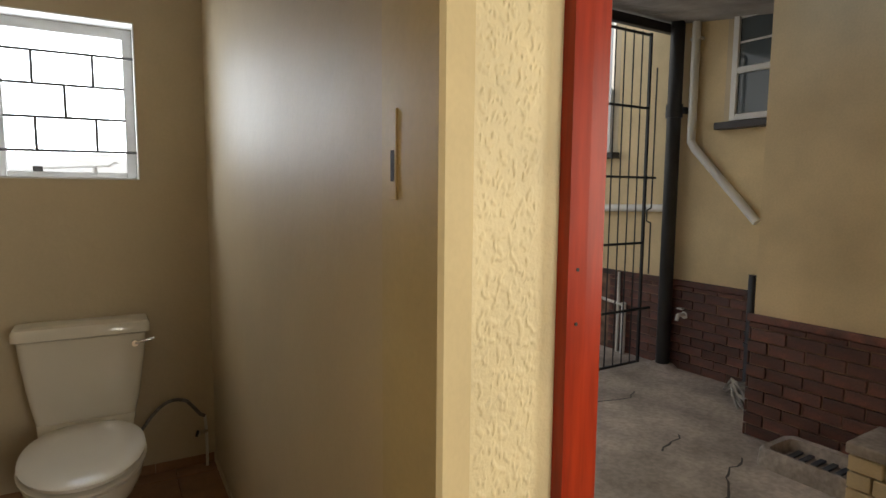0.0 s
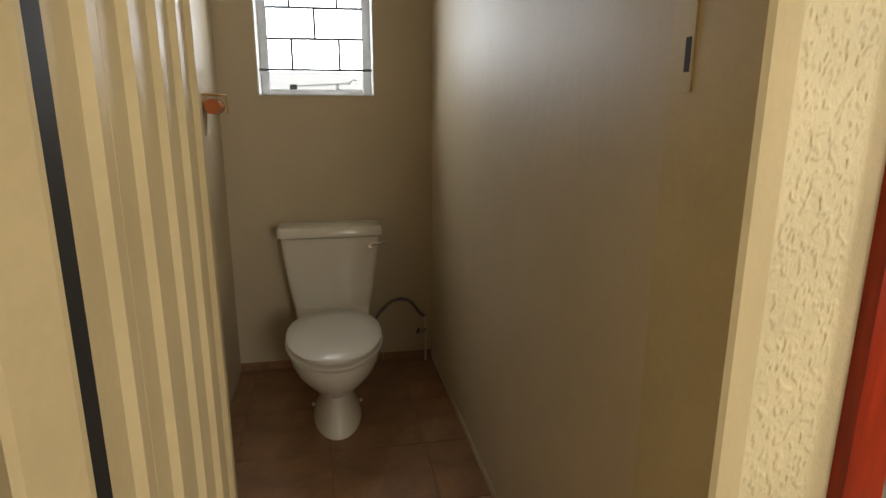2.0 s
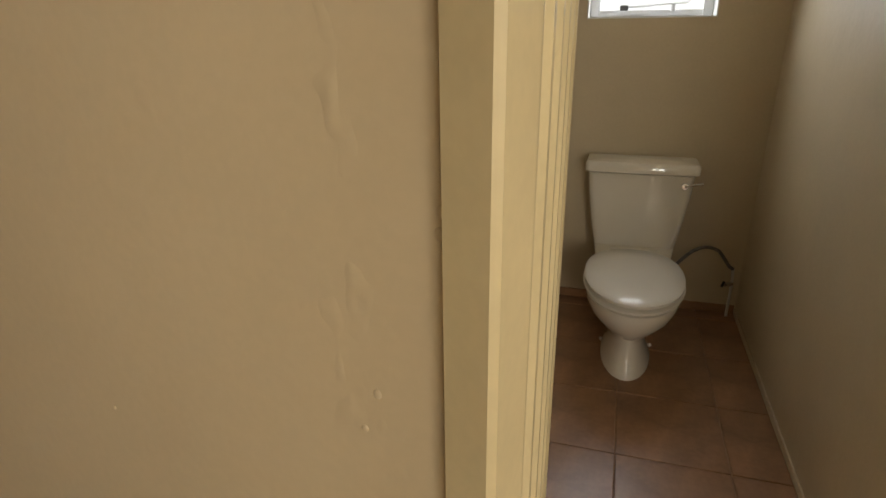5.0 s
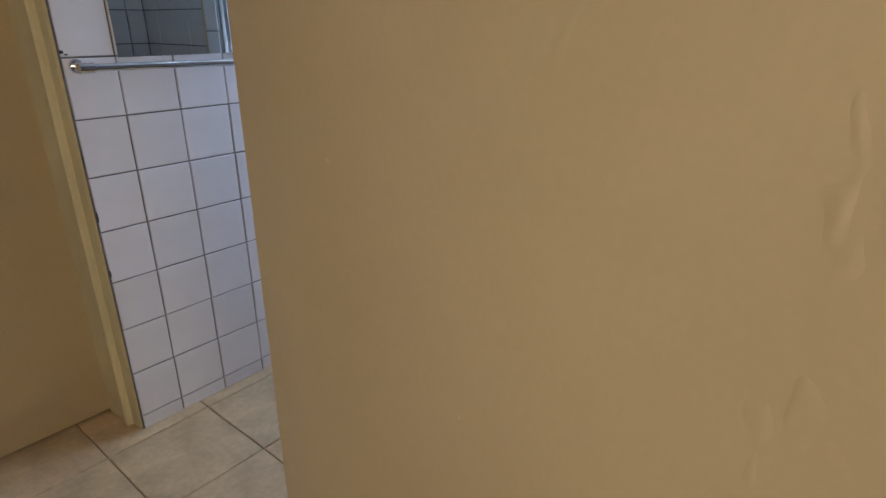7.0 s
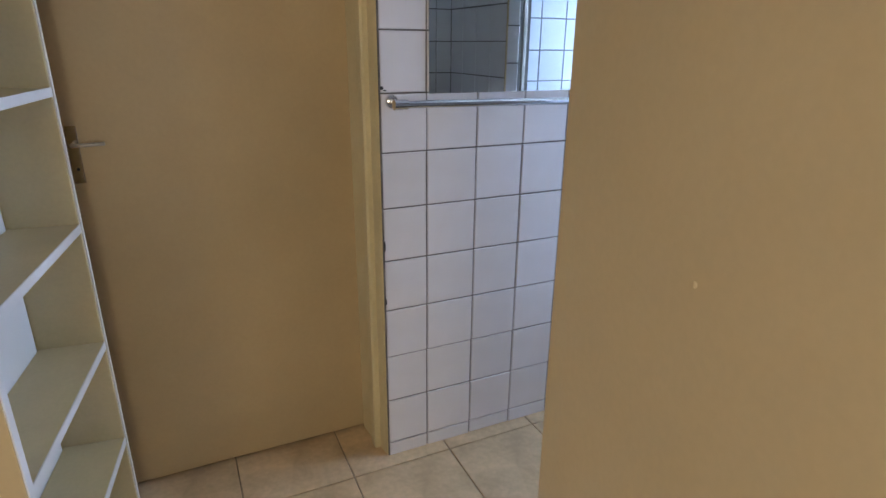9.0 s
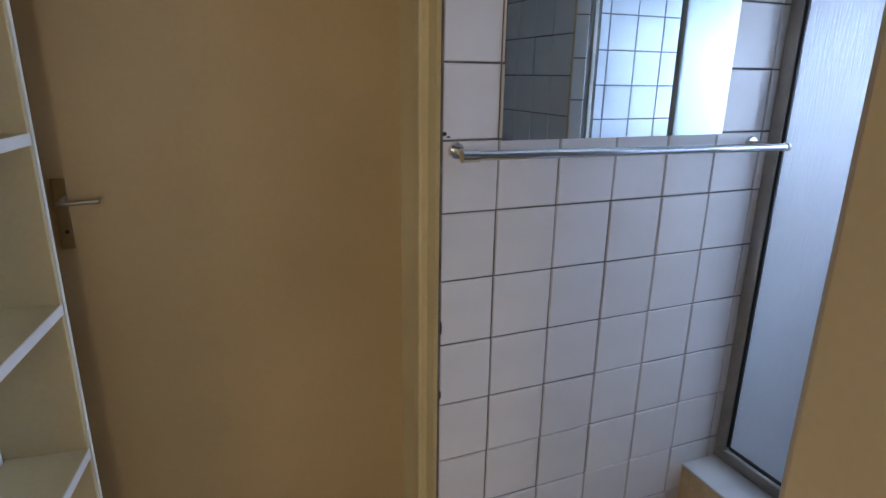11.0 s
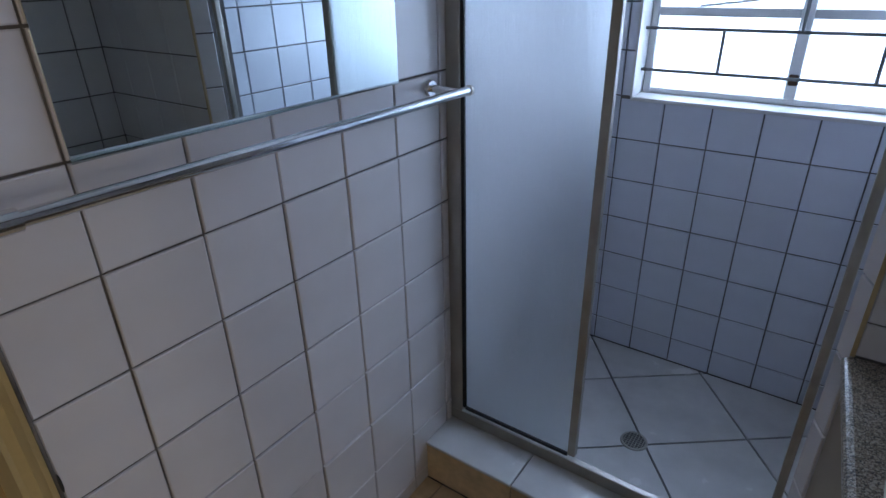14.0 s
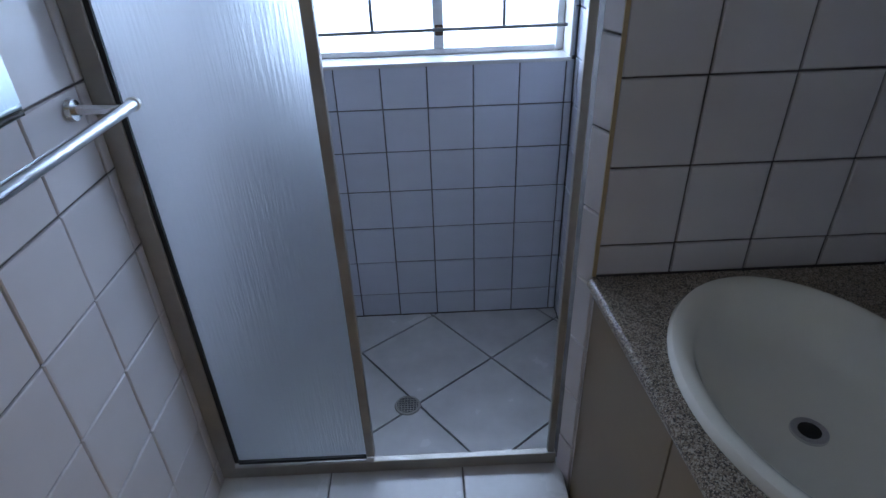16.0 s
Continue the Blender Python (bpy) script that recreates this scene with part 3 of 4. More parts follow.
for nm, a in (("frame_side", (FX0, FX0 + 0.045, FZ0, FZ1)), ("frame_side", (FX1 - 0.045, FX1, FZ0, FZ1)), ("frame_sill", (FX0 + 0.045, FX1 - 0.045, FZ0, FZ0 + 0.032)), ("frame_head", (FX0 + 0.045, FX1 - 0.045, FZ1 - 0.05, FZ1))):
    part(nm, B(a[0], a[1], wy, wy + 0.035, a[2], a[3], 0.004), STEELWIN, win)
pane = part("pane", B(FX0 + 0.04, FX1 - 0.04, wy + 0.015, wy + 0.019, FZ0 + 0.03, FZ1 - 0.045), CLEAR, win)
pane.visible_shadow = False
st = part("stay_bar", tube(bmesh.new(), [(-0.058, wy - 0.012, FZ0 + 0.045), (0.211, wy - 0.02, FZ0 + 0.062), (0.231, wy - 0.02, FZ0 + 0.062), (0.250, wy - 0.02, FZ0 + 0.08), (0.270, wy - 0.02, FZ0 + 0.078)], 0.005, 8), STEELWIN, win, "painted casement stay", True)
part("stay_bracket", B(-0.083, -0.044, wy - 0.018, wy + 0.002, FZ0 + 0.030, FZ0 + 0.055, 0.003), BARS, st)
part("stay_pin", B(0.158, 0.178, wy - 0.02, wy + 0.002, FZ0 + 0.022, FZ0 + 0.065, 0.003), STEELWIN, st)
zs = [1.641, 1.796, 1.948, 2.097]
bar_grid("burglar_bars", "thin grey steel burglar bars across the toilet window", FX0, FX1, 3.17, zs, (0, 3), ((-0.060, 0), (0.184, 0), (0.061, 1), (-0.063, 2), (0.179, 2)))

# ---------------------------------------------------------------- bathroom fittings
mir = thing("wall_mirror", "frameless rectangular mirror fixed to the tiled wall", "mirror")
part("mirror_glass", B(-2.399, -2.395, 0.776, 1.583, 1.456, 2.25), MIRROR, mir)

rail = thing("towel_rail", "long chrome towel rail on two wall brackets", "towel rail")
part("rail_tube", cyl(bmesh.new(), (-2.287, 0.628, 1.433), (-2.287, 1.745, 1.421), 0.0125), CHROME, rail, "", True)
for y in (0.640, 1.722):
    z = 1.433 - 0.011 * (y - 0.628)
    br = part("bracket", cyl(bmesh.new(), (-2.40, y, z), (-2.390, y, z), 0.024, 0.021, 24), CHROME, rail, "round chrome wall rose", True)
    part("post", cyl(bmesh.new(), (-2.390, y, z), (-2.287, y, z), 0.011, 0.009), CHROME, br, "", True)
part("end_cap", cyl(bmesh.new(), (-2.287, 1.745, 1.421), (-2.287, 1.758, 1.421), 0.015, 0.013), SEAT, rail, "white plastic end cap", True)
part("collar", cyl(bmesh.new(), (-2.287, 0.608, 1.433), (-2.287, 0.652, 1.433), 0.017), CHROME, rail, "", True)

# shower screen
FY0, FY1 = 1.800, 1.838
scr = thing("shower_screen", "bronze aluminium shower screen with one rain-patterned glass panel", "shower screen")
part("bottom_track", B(-2.40, -1.322, FY0, FY1 - 0.014, 0.175, 0.222, 0.003), ALU, scr)
part("top_track", B(-2.40, -1.305, FY0, FY1, 2.02, 2.06, 0.003), ALU, scr)
part("side_jamb", B(-2.40, -2.352, FY0, FY1, 0.222, 2.02, 0.003), ALU, scr)
part("side_jamb", B(-1.348, -1.327, FY0 + 0.004, FY1 - 0.012, 0.222, 2.02, 0.003), ALU, scr)
pn = part("panel_stile", B(-1.932, -1.905, FY0 + 0.008, FY1 - 0.006, 0.236, 2.02, 0.003), ALU, scr)
part("gasket", B(-2.352, -2.340, FY0 + 0.006, FY0 + 0.016, 0.240, 2.02), RUBBER_AND_GAP, scr, "black rubber gasket")
part("gasket", B(-2.340, -1.932, FY0 + 0.006, FY0 + 0.016, 0.232, 0.244), RUBBER_AND_GAP, scr, "black rubber gasket")
gp = part("glass_panel", B(-2.345, -1.928, FY0 + 0.014, FY0 + 0.019, 0.238, 2.02), FROST, scr, "rain-patterned frosted glass")
gp.visible_shadow = False

# kerb
kerb = thing("shower_kerb", "low tiled shower kerb with a rounded nose", "shower kerb", kind="structure")
part("core", B(-2.405, -1.30, 1.650, 1.816, -0.05, 0.161), GROUT, kerb)
xs = [-2.404, -2.052, -1.625, -1.302]
for a, b in zip(xs, xs[1:]):
    part("tile", B(a + 0.002, b - 0.002, 1.636, 1.825, 0.161, 0.175, 0.005, 3), SHFLOOR, kerb)
    part("tile", B(a + 0.002, b - 0.002, 1.641, 1.650, 0.002, 0.160, 0.002), FLOOR, kerb)
    part("tile", B(a + 0.002, b - 0.002, 1.816, 1.824, 0.0, 0.160, 0.002), SHFLOOR, kerb)

# drain
dr = thing("floor_drain", "round metal grated drain in the shower floor", "drain", m=pose(-1.823, 2.253, -0.005))
part("rim", cyl(bmesh.new(), (0, 0, 0), (0, 0, 0.005), 0.054, 0.051, 32), ALU, dr, "", True)
part("well", cyl(bmesh.new(), (0, 0, 0.005), (0, 0, 0.0055), 0.043, n=32), RUBBER_AND_GAP, dr)
for i in range(-3, 4):
    k = math.sqrt(0.043 ** 2 - (i * 0.012) ** 2)
    part("grate_bar", B(i * 0.012 - 0.0016, i * 0.012 + 0.0016, -k, k, 0.0056, 0.0075), ALU, dr)
    part("grate_bar", B(-k, k, i * 0.012 - 0.0016, i * 0.012 + 0.0016, 0.0056, 0.0078), ALU, dr)

# shower window
wy = 2.975
win = thing("window_2", "white painted steel window with obscured glass over the shower", "window", kind="structure")
a0, a1, b0, b1 = SWX0 + 0.01, SWX1 - 0.01, SWZ0 + 0.012, SWZ1 - 0.01
xm, zt = -1.632, 1.548
for nm, a in (("frame_side", (a0, a0 + 0.03, b0, b1)), ("frame_side", (a1 - 0.03, a1, b0, b1)), ("frame_sill", (a0 + 0.03, a1 - 0.03, b0, b0 + 0.022)), ("frame_head", (a0 + 0.03, a1 - 0.03, b1 - 0.03, b1)),
              ("mullion", (xm - 0.021, xm + 0.021, b0 + 0.022, b1 - 0.03)), ("transom", (a0 + 0.03, xm - 0.021, zt - 0.017, zt + 0.017)), ("transom", (xm + 0.021, a1 - 0.03, zt - 0.017, zt + 0.017))):
    part(nm, B(a[0], a[1], wy, wy + 0.035, a[2], a[3], 0.004), STEELWIN, win)
for x0, x1 in ((a0 + 0.025, xm - 0.015), (xm + 0.015, a1 - 0.025)):
    for z0, z1 in ((b0 + 0.02, zt - 0.01), (zt + 0.01, b1 - 0.025)):
        p = part("pane", B(x0, x1, wy + 0.015, wy + 0.019, z0, z1), OBSCURE, win)
        p.visible_shadow = False
part("latch", B(xm - 0.014, xm + 0.020, wy - 0.016, wy, 1.298, 1.338, 0.005), RUST, win, "rusty window latch")
st = part("stay_bar", tube(bmesh.new(), [(-2.00, wy - 0.015, zt + 0.022), (-1.77, wy - 0.022, zt + 0.050), (-1.75, wy - 0.022, zt + 0.066), (-1.73, wy - 0.022, zt + 0.068)], 0.005, 8), STEELWIN, win, "painted casement stay", True)
bar_grid("burglar_bars", "black steel burglar bars across the shower window", a0, a1, 2.925, [1.325, 1.488, 1.70, 1.88], (0, 1, 2, 3), ((-1.89, 0), (-1.376, 0), (-1.632, 1), (-1.89, 2), (-1.376, 2)))
bm = bmesh.new()
box(bm, SWX0, SWX1, 2.850, wy + 0.02, SWZ0 - 0.006, SWZ0 + 0.010, 0.003)
box(bm, SWX0 - 0.002, SWX0 + 0.009, 2.850, wy + 0.02, SWZ0 + 0.010, SWZ1, 0.002)
box(bm, SWX1 - 0.009, SWX1 + 0.002, 2.850, wy + 0.02, SWZ0 + 0.010, SWZ1, 0.002)
struct("window_reveal_2", bm, SHFLOOR, "pale tiled sill and reveal of the shower window", "trim")

# vanity
CZ = 0.955
BC = (-0.965, 1.320)
RX, RY = 0.268, 0.364
van = thing("vanity_counter", "speckled brown granite vanity counter with a rounded front edge", "counter")
bm = bmesh.new()
hole = [(BC[0] + (RX - 0.03) * math.cos(2 * math.pi * i / 48), BC[1] + (RY - 0.03) * math.sin(2 * math.pi * i / 48)) for i in range(48)]
x0, x1, y0, y1 = -1.311, -0.566, 0.80, 1.726


def edge_point(a):
    c, s = math.cos(a), math.sin(a)
    ks = []
    if abs(c) > 1e-9:
        ks.append(((x1 if c > 0 else x0) - BC[0]) / c)
    if abs(s) > 1e-9:
        ks.append(((y1 if s > 0 else y0) - BC[1]) / s)
    k = min(ks)
    return BC[0] + k * c, BC[1] + k * s


angs = sorted([2 * math.pi * i / 48 for i in range(48)] + [math.atan2(y - BC[1], x - BC[0]) % (2 * math.pi) for x in (x0, x1) for y in (y0, y1)])
outer = [edge_point(a) for a in angs]
hole = [(BC[0] + (RX - 0.03) * math.cos(a), BC[1] + (RY - 0.03) * math.sin(a)) for a in angs]
for za in (CZ, CZ - 0.034):
    vo, vh = [bm.verts.new((*p, za)) for p in outer], [bm.verts.new((*p, za)) for p in hole]
    k = len(vo)
    for i in range(k):
        bm.faces.new((vo[i], vo[(i + 1) % k], vh[(i + 1) % k], vh[i]))
    if za == CZ:
        top = (vo, vh)
for i in range(k):
    bm.faces.new((top[0][i], top[0][(i + 1) % k], vo[(i + 1) % k], vo[i]))
    bm.faces.new((top[1][i], top[1][(i + 1) % k], vh[(i + 1) % k], vh[i]))
bmesh.ops.recalc_face_normals(bm, faces=bm.faces)
es = [e for e in bm.edges if all(abs(v.co.x - x0) < 1e-5 for v in e.verts) and abs(e.verts[0].co.z - e.verts[1].co.z) < 1e-6]
bmesh.ops.bevel(bm, geom=es, offset=0.015, segments=4, profile=0.5, affect="EDGES")
for v in bm.verts:
    if v.co.x < x0 + 0.03:
        v.co.x += 0.068 * (1.726 - v.co.y)
part("slab", bm, GRANITE, van)
cab = thing("vanity_cabinet", "beige painted panel cabinet under the granite counter", "cabinet")
part("body", B(-1.20, -0.566, 0.83, 1.722, 0.002, CZ - 0.16, 0.003), VANITY, cab)
part("front_rail", prism(bmesh.new(), [(-1.272, 1.722), (-1.212, 0.83), (-1.194, 0.83), (-1.254, 1.722)], 0.002, CZ - 0.035), VANITY, cab)
for a, b in ((0.835, 1.272), (1.278, 1.718)):
    xa, xb = -1.274 + 0.0673 * (1.722 - a), -1.274 + 0.0673 * (1.722 - b)
    part("door", prism(bmesh.new(), [(xb - 0.016, b), (xa - 0.016, a), (xa - 0.001, a), (xb - 0.001, b)], 0.06, CZ - 0.06), VANITY, cab)

basin = thing("wash_basin", "oval white china basin set into the granite counter", "basin", m=pose(BC[0], BC[1], CZ))
bm = bmesh.new()


def ell(rx, ry, z, n=56):
    return [(rx * math.cos(2 * math.pi * i / n), ry * math.sin(2 * math.pi * i / n), z) for i in range(n)]


loft(bm, [ell(RX, RY, 0.0), ell(RX, RY, 0.008), ell(RX - 0.008, RY - 0.008, 0.018), ell(RX - 0.024, RY - 0.024, 0.021), ell(RX - 0.042, RY - 0.045, 0.012),
          ell(RX - 0.055, RY - 0.062, -0.015), ell(RX - 0.075, RY - 0.09, -0.052), ell(RX - 0.115, RY - 0.145, -0.088), ell(0.07, 0.085, -0.108), ell(0.024, 0.024, -0.112)], False, True)
part("bowl", bm, CHINA, basin, "", True)
w = part("waste", cyl(bmesh.new(), (0, 0, -0.114), (0, 0, -0.106), 0.036, 0.034, 28), CHROME, basin, "metal waste ring", True)
part("plug_hole", cyl(bmesh.new(), (0, 0, -0.1058), (0, 0, -0.1052), 0.021, n=24), RUBBER_AND_GAP, w)
tap = thing("basin_tap", "chrome pillar tap on the granite counter", "tap", m=pose(-0.66, 1.36, CZ))
part("body", cyl(bmesh.new(), (0, 0, 0), (0, 0, 0.09), 0.022, 0.018), CHROME, tap, "", True)
part("spout", tube(bmesh.new(), [(0, 0, 0.075), (-0.07, 0, 0.085), (-0.115, 0, 0.070), (-0.118, 0, 0.055)], 0.011), CHROME, tap, "", True)
part("handle", cyl(bmesh.new(), (0, 0, 0.09), (0, 0, 0.125), 0.024, 0.020, 8), CHROME, tap, "", True)

# ---------------------------------------------------------------- yard outside the door
ZG = -0.08
# the yard stands a little askew to the house and one step lower
YARD = pose(0.238, -0.130, -0.094, 0, 0, 1.96) @ pose(-0.258, 0.262, 0)


def yard_thing(name, label, category, kind="", m=None):
    return thing(name, label, category, "", YARD if m is None else YARD @ m, kind)


def yard_struct(*a):
    ob = struct(*a)
    ob.matrix_world = YARD
    return ob


struct("ground", B(-60, 60, -60, 60, -0.6, -0.31), GRASS, "bare ground around the house", "ground")
yard_struct("pavement", B(0.80, 6.2, 0.70, 9.0, -0.30, ZG), CONC, "worn grey concrete yard floor with cracks", "pavement")
XF, XN, YN = 4.93, 4.05, 1.87
far = yard_struct("wall_yard_far", B(XF, 5.2, YN, 9.0, ZG, 3.6), OUTWALL, "ochre plastered house wall above a brick plinth")
near = yard_struct("wall_yard_near", B(XN, 5.2, 0.3, YN, ZG, 3.6), OUTWALL, "ochre plastered house corner above a brick plinth")
DT = 0.76
# out of view, added to stop a sun patch on the yard floor
yard_struct("yard_sun_screen", B(2.86, XN, 0.30, 0.60, ZG, 2.9), OUTWALL, "unseen ochre wall added to shade the yard")
pl_far = yard_struct("plinth_far", B(XF - 0.012, XF, YN, 4.6, ZG, DT - 0.05), MORTAR, "red-brown face brick plinth", "brickwork")
pl_near = yard_struct("plinth_near", B(XN - 0.012, XN, 0.3, YN, ZG, DT - 0.05), MORTAR, "red-brown face brick plinth", "brickwork")
pl_end = yard_struct("plinth_end", B(XN, XF - 0.012, YN, YN + 0.012, ZG, DT - 0.05), MORTAR, "red-brown face brick plinth", "brickwork")
yard_struct("plinth_cap_far", B(XF - 0.035, XF, YN, 4.6, DT - 0.05, DT, 0.006), BRICK, "projecting brick course on the plinth", "trim")
yard_struct("plinth_cap_near", B(XN - 0.035, XN, 0.3, YN + 0.03, DT - 0.05, DT, 0.006), BRICK, "projecting brick course on the plinth", "trim")

rf = yard_thing("yard_roof", "low corrugated sheet roof over the yard", "roof", kind="structure")
bm = bmesh.new()
nn = 260
top = []
for i in range(nn + 1):
    x = 0.9 + 4.6 * i / nn
    h = 0.013 * math.sin(2 * math.pi * x / 0.076)
    top.append([bm.verts.new((x, y, z + h)) for y, z in ((1.75, 2.89), (3.35, 3.12))])
for a, b in zip(top, top[1:]):
    bm.faces.new((a[0], b[0], b[1], a[1]))
sh = part("sheet", bm, ROOF, rf, "", True)
part("beam", B(0.93, 4.92, 3.22, 3.28, 3.00, 3.08, 0.004), IRON, rf)

pipe = yard_thing("soil_pipe", "thick black vertical soil pipe with a collar", "pipe")
part("pipe", cyl(bmesh.new(), (4.84, 3.16, ZG), (4.84, 3.16, 3.12), 0.062, n=28), BLACKPIPE, pipe, "", True)
part("collar", cyl(bmesh.new(), (4.84, 3.16, 2.24), (4.84, 3.16, 2.36), 0.074, n=28), BLACKPIPE, pipe, "", True)
part("clamp", B(4.84, 4.93, 3.06, 3.08, 2.27, 2.33, 0.004), BLACKPIPE, pipe)
part("foot", cyl(bmesh.new(), (4.84, 3.16, ZG), (4.84, 3.16, ZG + 0.04), 0.14, 0.09, 28), CONC, pipe, "cement collar at the foot", True)
pipe = yard_thing("waste_pipe", "white plastic waste pipe bending down across the wall", "pipe")
part("pipe", tube(bmesh.new(), [(4.88, 3.0, 3.16), (4.88, 3.0, 2.02), (4.88, 2.955, 1.95), (4.88, 2.36, 1.33)], 0.036, 20), WHITEPVC, pipe, "", True)
part("joint", cyl(bmesh.new(), (4.88, 3.0, 3.10), (4.88, 3.0, 3.20), 0.045), WHITEPVC, pipe, "", True)
part("clip", B(4.86, 4.93, 2.95, 3.05, 2.90, 2.925, 0.003), WHITEPVC, pipe)
pipe = yard_thing("grey_downpipe", "narrow grey vertical drain pipe by the wall", "pipe")
part("pipe", cyl(bmesh.new(), (4.86, 2.355, ZG), (4.86, 2.355, 0.90), 0.030), GREYPIPE, pipe, "", True)
for z in (0.30, 0.40):
    part("collar", cyl(bmesh.new(), (4.86, 2.355, z), (4.86, 2.355, z + 0.03), 0.040), GREYPIPE, pipe, "", True)
tap = yard_thing("yard_tap", "old brass garden tap on the brick plinth", "tap")
part("body", tube(bmesh.new(), [(4.915, 3.0, 0.44), (4.82, 3.0, 0.45), (4.80, 3.0, 0.40)], 0.018), WHITEPVC, tap, "", True)
part("handle", B(4.83, 4.87, 2.97, 3.03, 0.50, 0.515, 0.004), WHITEPVC, tap)
part("flange", cyl(bmesh.new(), (4.918, 3.0, 0.44), (4.905, 3.0, 0.44), 0.035), WHITEPVC, tap, "", True)


def yard_window(y0, y1, z0, z1, x=XF, rows=3):
    wn_ = yard_thing("window_3", "white painted cottage pane window with a dark sill in the ochre wall", "window", kind="structure")
    part("reveal", B(x - 0.004, x - 0.001, y0 - 0.07, y1 + 0.07, z0 - 0.02, z1 + 0.05), PAINT, wn_)
    f = 0.05
    for a in ((y0, y0 + f, z0, z1), (y1 - f, y1, z0, z1), (y0 + f, y1 - f, z0, z0 + f), (y0 + f, y1 - f, z1 - f, z1), (y0 + f, y1 - f, z0 + 0.38, z0 + 0.43)):
        part("window_frame", B(x - 0.045, x - 0.005, *a, 0.004), WHITE, wn_)
    part("pane", B(x - 0.02, x - 0.016, y0 + f, y1 - f, z0 + f, z1 - f), DARKGLASS, wn_)
    for i in range(1, rows + 1):
        z = z0 + 0.43 + (z1 - z0 - 0.48) * i / (rows + 1)
        part("glazing_bar", B(x - 0.032, x - 0.012, y0 + f, y1 - f, z - 0.008, z + 0.008), WHITE, wn_)
    ym = (y0 + y1) / 2
    part("glazing_bar", B(x - 0.033, x - 0.012, ym - 0.008, ym + 0.008, z0 + 0.43, z1 - f), WHITE, wn_)
    part("sill", B(x - 0.10, x - 0.001, y0 - 0.10, y1 + 0.10, z0 - 0.07, z0 - 0.01, 0.008), SILL, wn_)


yard_window(1.95, 2.66, 2.17, 3.45)
yard_window(3.95, 4.75, 1.98, 3.3)

gate = yard_thing("security_gate", "black iron security gate with vertical bars, standing in the yard", "gate")
GX0, GX1, GY, GZ0, GZ1 = 3.72, 4.62, 3.27, -0.03, 2.98
for x in (GX0, GX1):
    part("stile", B(x - 0.012, x + 0.012, GY - 0.012, GY + 0.012, GZ0, GZ1, 0.002), IRON, gate)
for z in (GZ0 + 0.01, 0.48, 1.10, 1.70, 2.32, GZ1 - 0.02):
    part("crossbar", B(GX0, GX1 + (0.14 if z in (0.48, 1.70) else 0), GY - 0.010, GY + 0.010, z - 0.010, z + 0.010, 0.002), IRON, gate)
for i in range(1, 8):
    x = GX0 + (GX1 - GX0) * i / 8
    part("bar", cyl(bmesh.new(), (x, GY, GZ0), (x, GY, GZ1), 0.006, n=8), IRON, gate, "", True)
post = yard_thing("gate_stay", "thin iron rod hooked beside the gate", "gate bolt")
part("rod", tube(bmesh.new(), [(4.76, 3.30, 2.7), (4.76, 3.30, 1.42), (4.70, 3.30, 1.40), (4.70, 3.30, 1.30), (4.76, 3.30, 1.28), (4.76, 3.30, 0.8)], 0.007, 8), IRON, post, "", True)
pipe = yard_thing("standpipe", "white plastic pipes along the wall behind the gate", "pipe")
part("riser", tube(bmesh.new(), [(4.88, 3.75, ZG), (4.88, 3.75, 0.75)], 0.016, 10), WHITEPVC, pipe, "", True)
part("riser", tube(bmesh.new(), [(4.86, 3.66, ZG), (4.86, 3.66, 0.45)], 0.025, 10), WHITEPVC, pipe, "", True)
part("branch", tube(bmesh.new(), [(4.88, 3.2, 1.42), (4.88, 5.6, 1.36)], 0.036, 12), WHITEPVC, pipe, "", True)
part("branch", tube(bmesh.new(), [(4.86, 3.66, 0.42), (4.86, 4.6, 0.52)], 0.016, 10), WHITEPVC, pipe, "", True)

gul = yard_thing("gully_surround", "raised concrete drain gully with a dark grate against the bricks", "drain")
bm = bmesh.new()
loft(bm, [rrect(-0.36, 0.34, -0.26, 0.22, 0.0, 0.10), rrect(-0.35, 0.33, -0.25, 0.21, 0.10, 0.10), rrect(-0.33, 0.31, -0.23, 0.19, 0.12, 0.09), rrect(-0.27, 0.27, -0.18, 0.15, 0.115, 0.06), rrect(-0.25, 0.25, -0.17, 0.13, 0.03, 0.05)])
part("surround", bm, CONC, gul, "", True)
for i in range(6):
    part("grate_bar", B(-0.24 + i * 0.08, -0.20 + i * 0.08, -0.155, 0.12, 0.04, 0.055, 0.002), GREYPIPE, gul)
gul.matrix_world = YARD @ pose(3.84, 1.33, ZG, 0, 0, 90) @ Matrix.Diagonal((0.82, 0.85, 0.9, 1))
low = yard_thing("low_brick_step", "low brick block with a concrete top beside the gully", "step")
part("top", B(3.62, 4.03, 0.55, 1.10, 0.20, 0.26, 0.01), CONC, low)
for k in range(3):
    for i in range(3):
        y = 0.57 + i * 0.18 + (0.05 if k % 2 else 0)
        part("brick", B(3.64, 4.03, y, min(y + 0.17, 1.09), ZG + k * 0.093, ZG + k * 0.093 + 0.083, 0.006), OUTWALL, low)

mop = yard_thing("mop_head", "grey cotton string mop head lying on the concrete", "mop", m=pose(4.62, 2.30, ZG))
rng = random.Random(5)
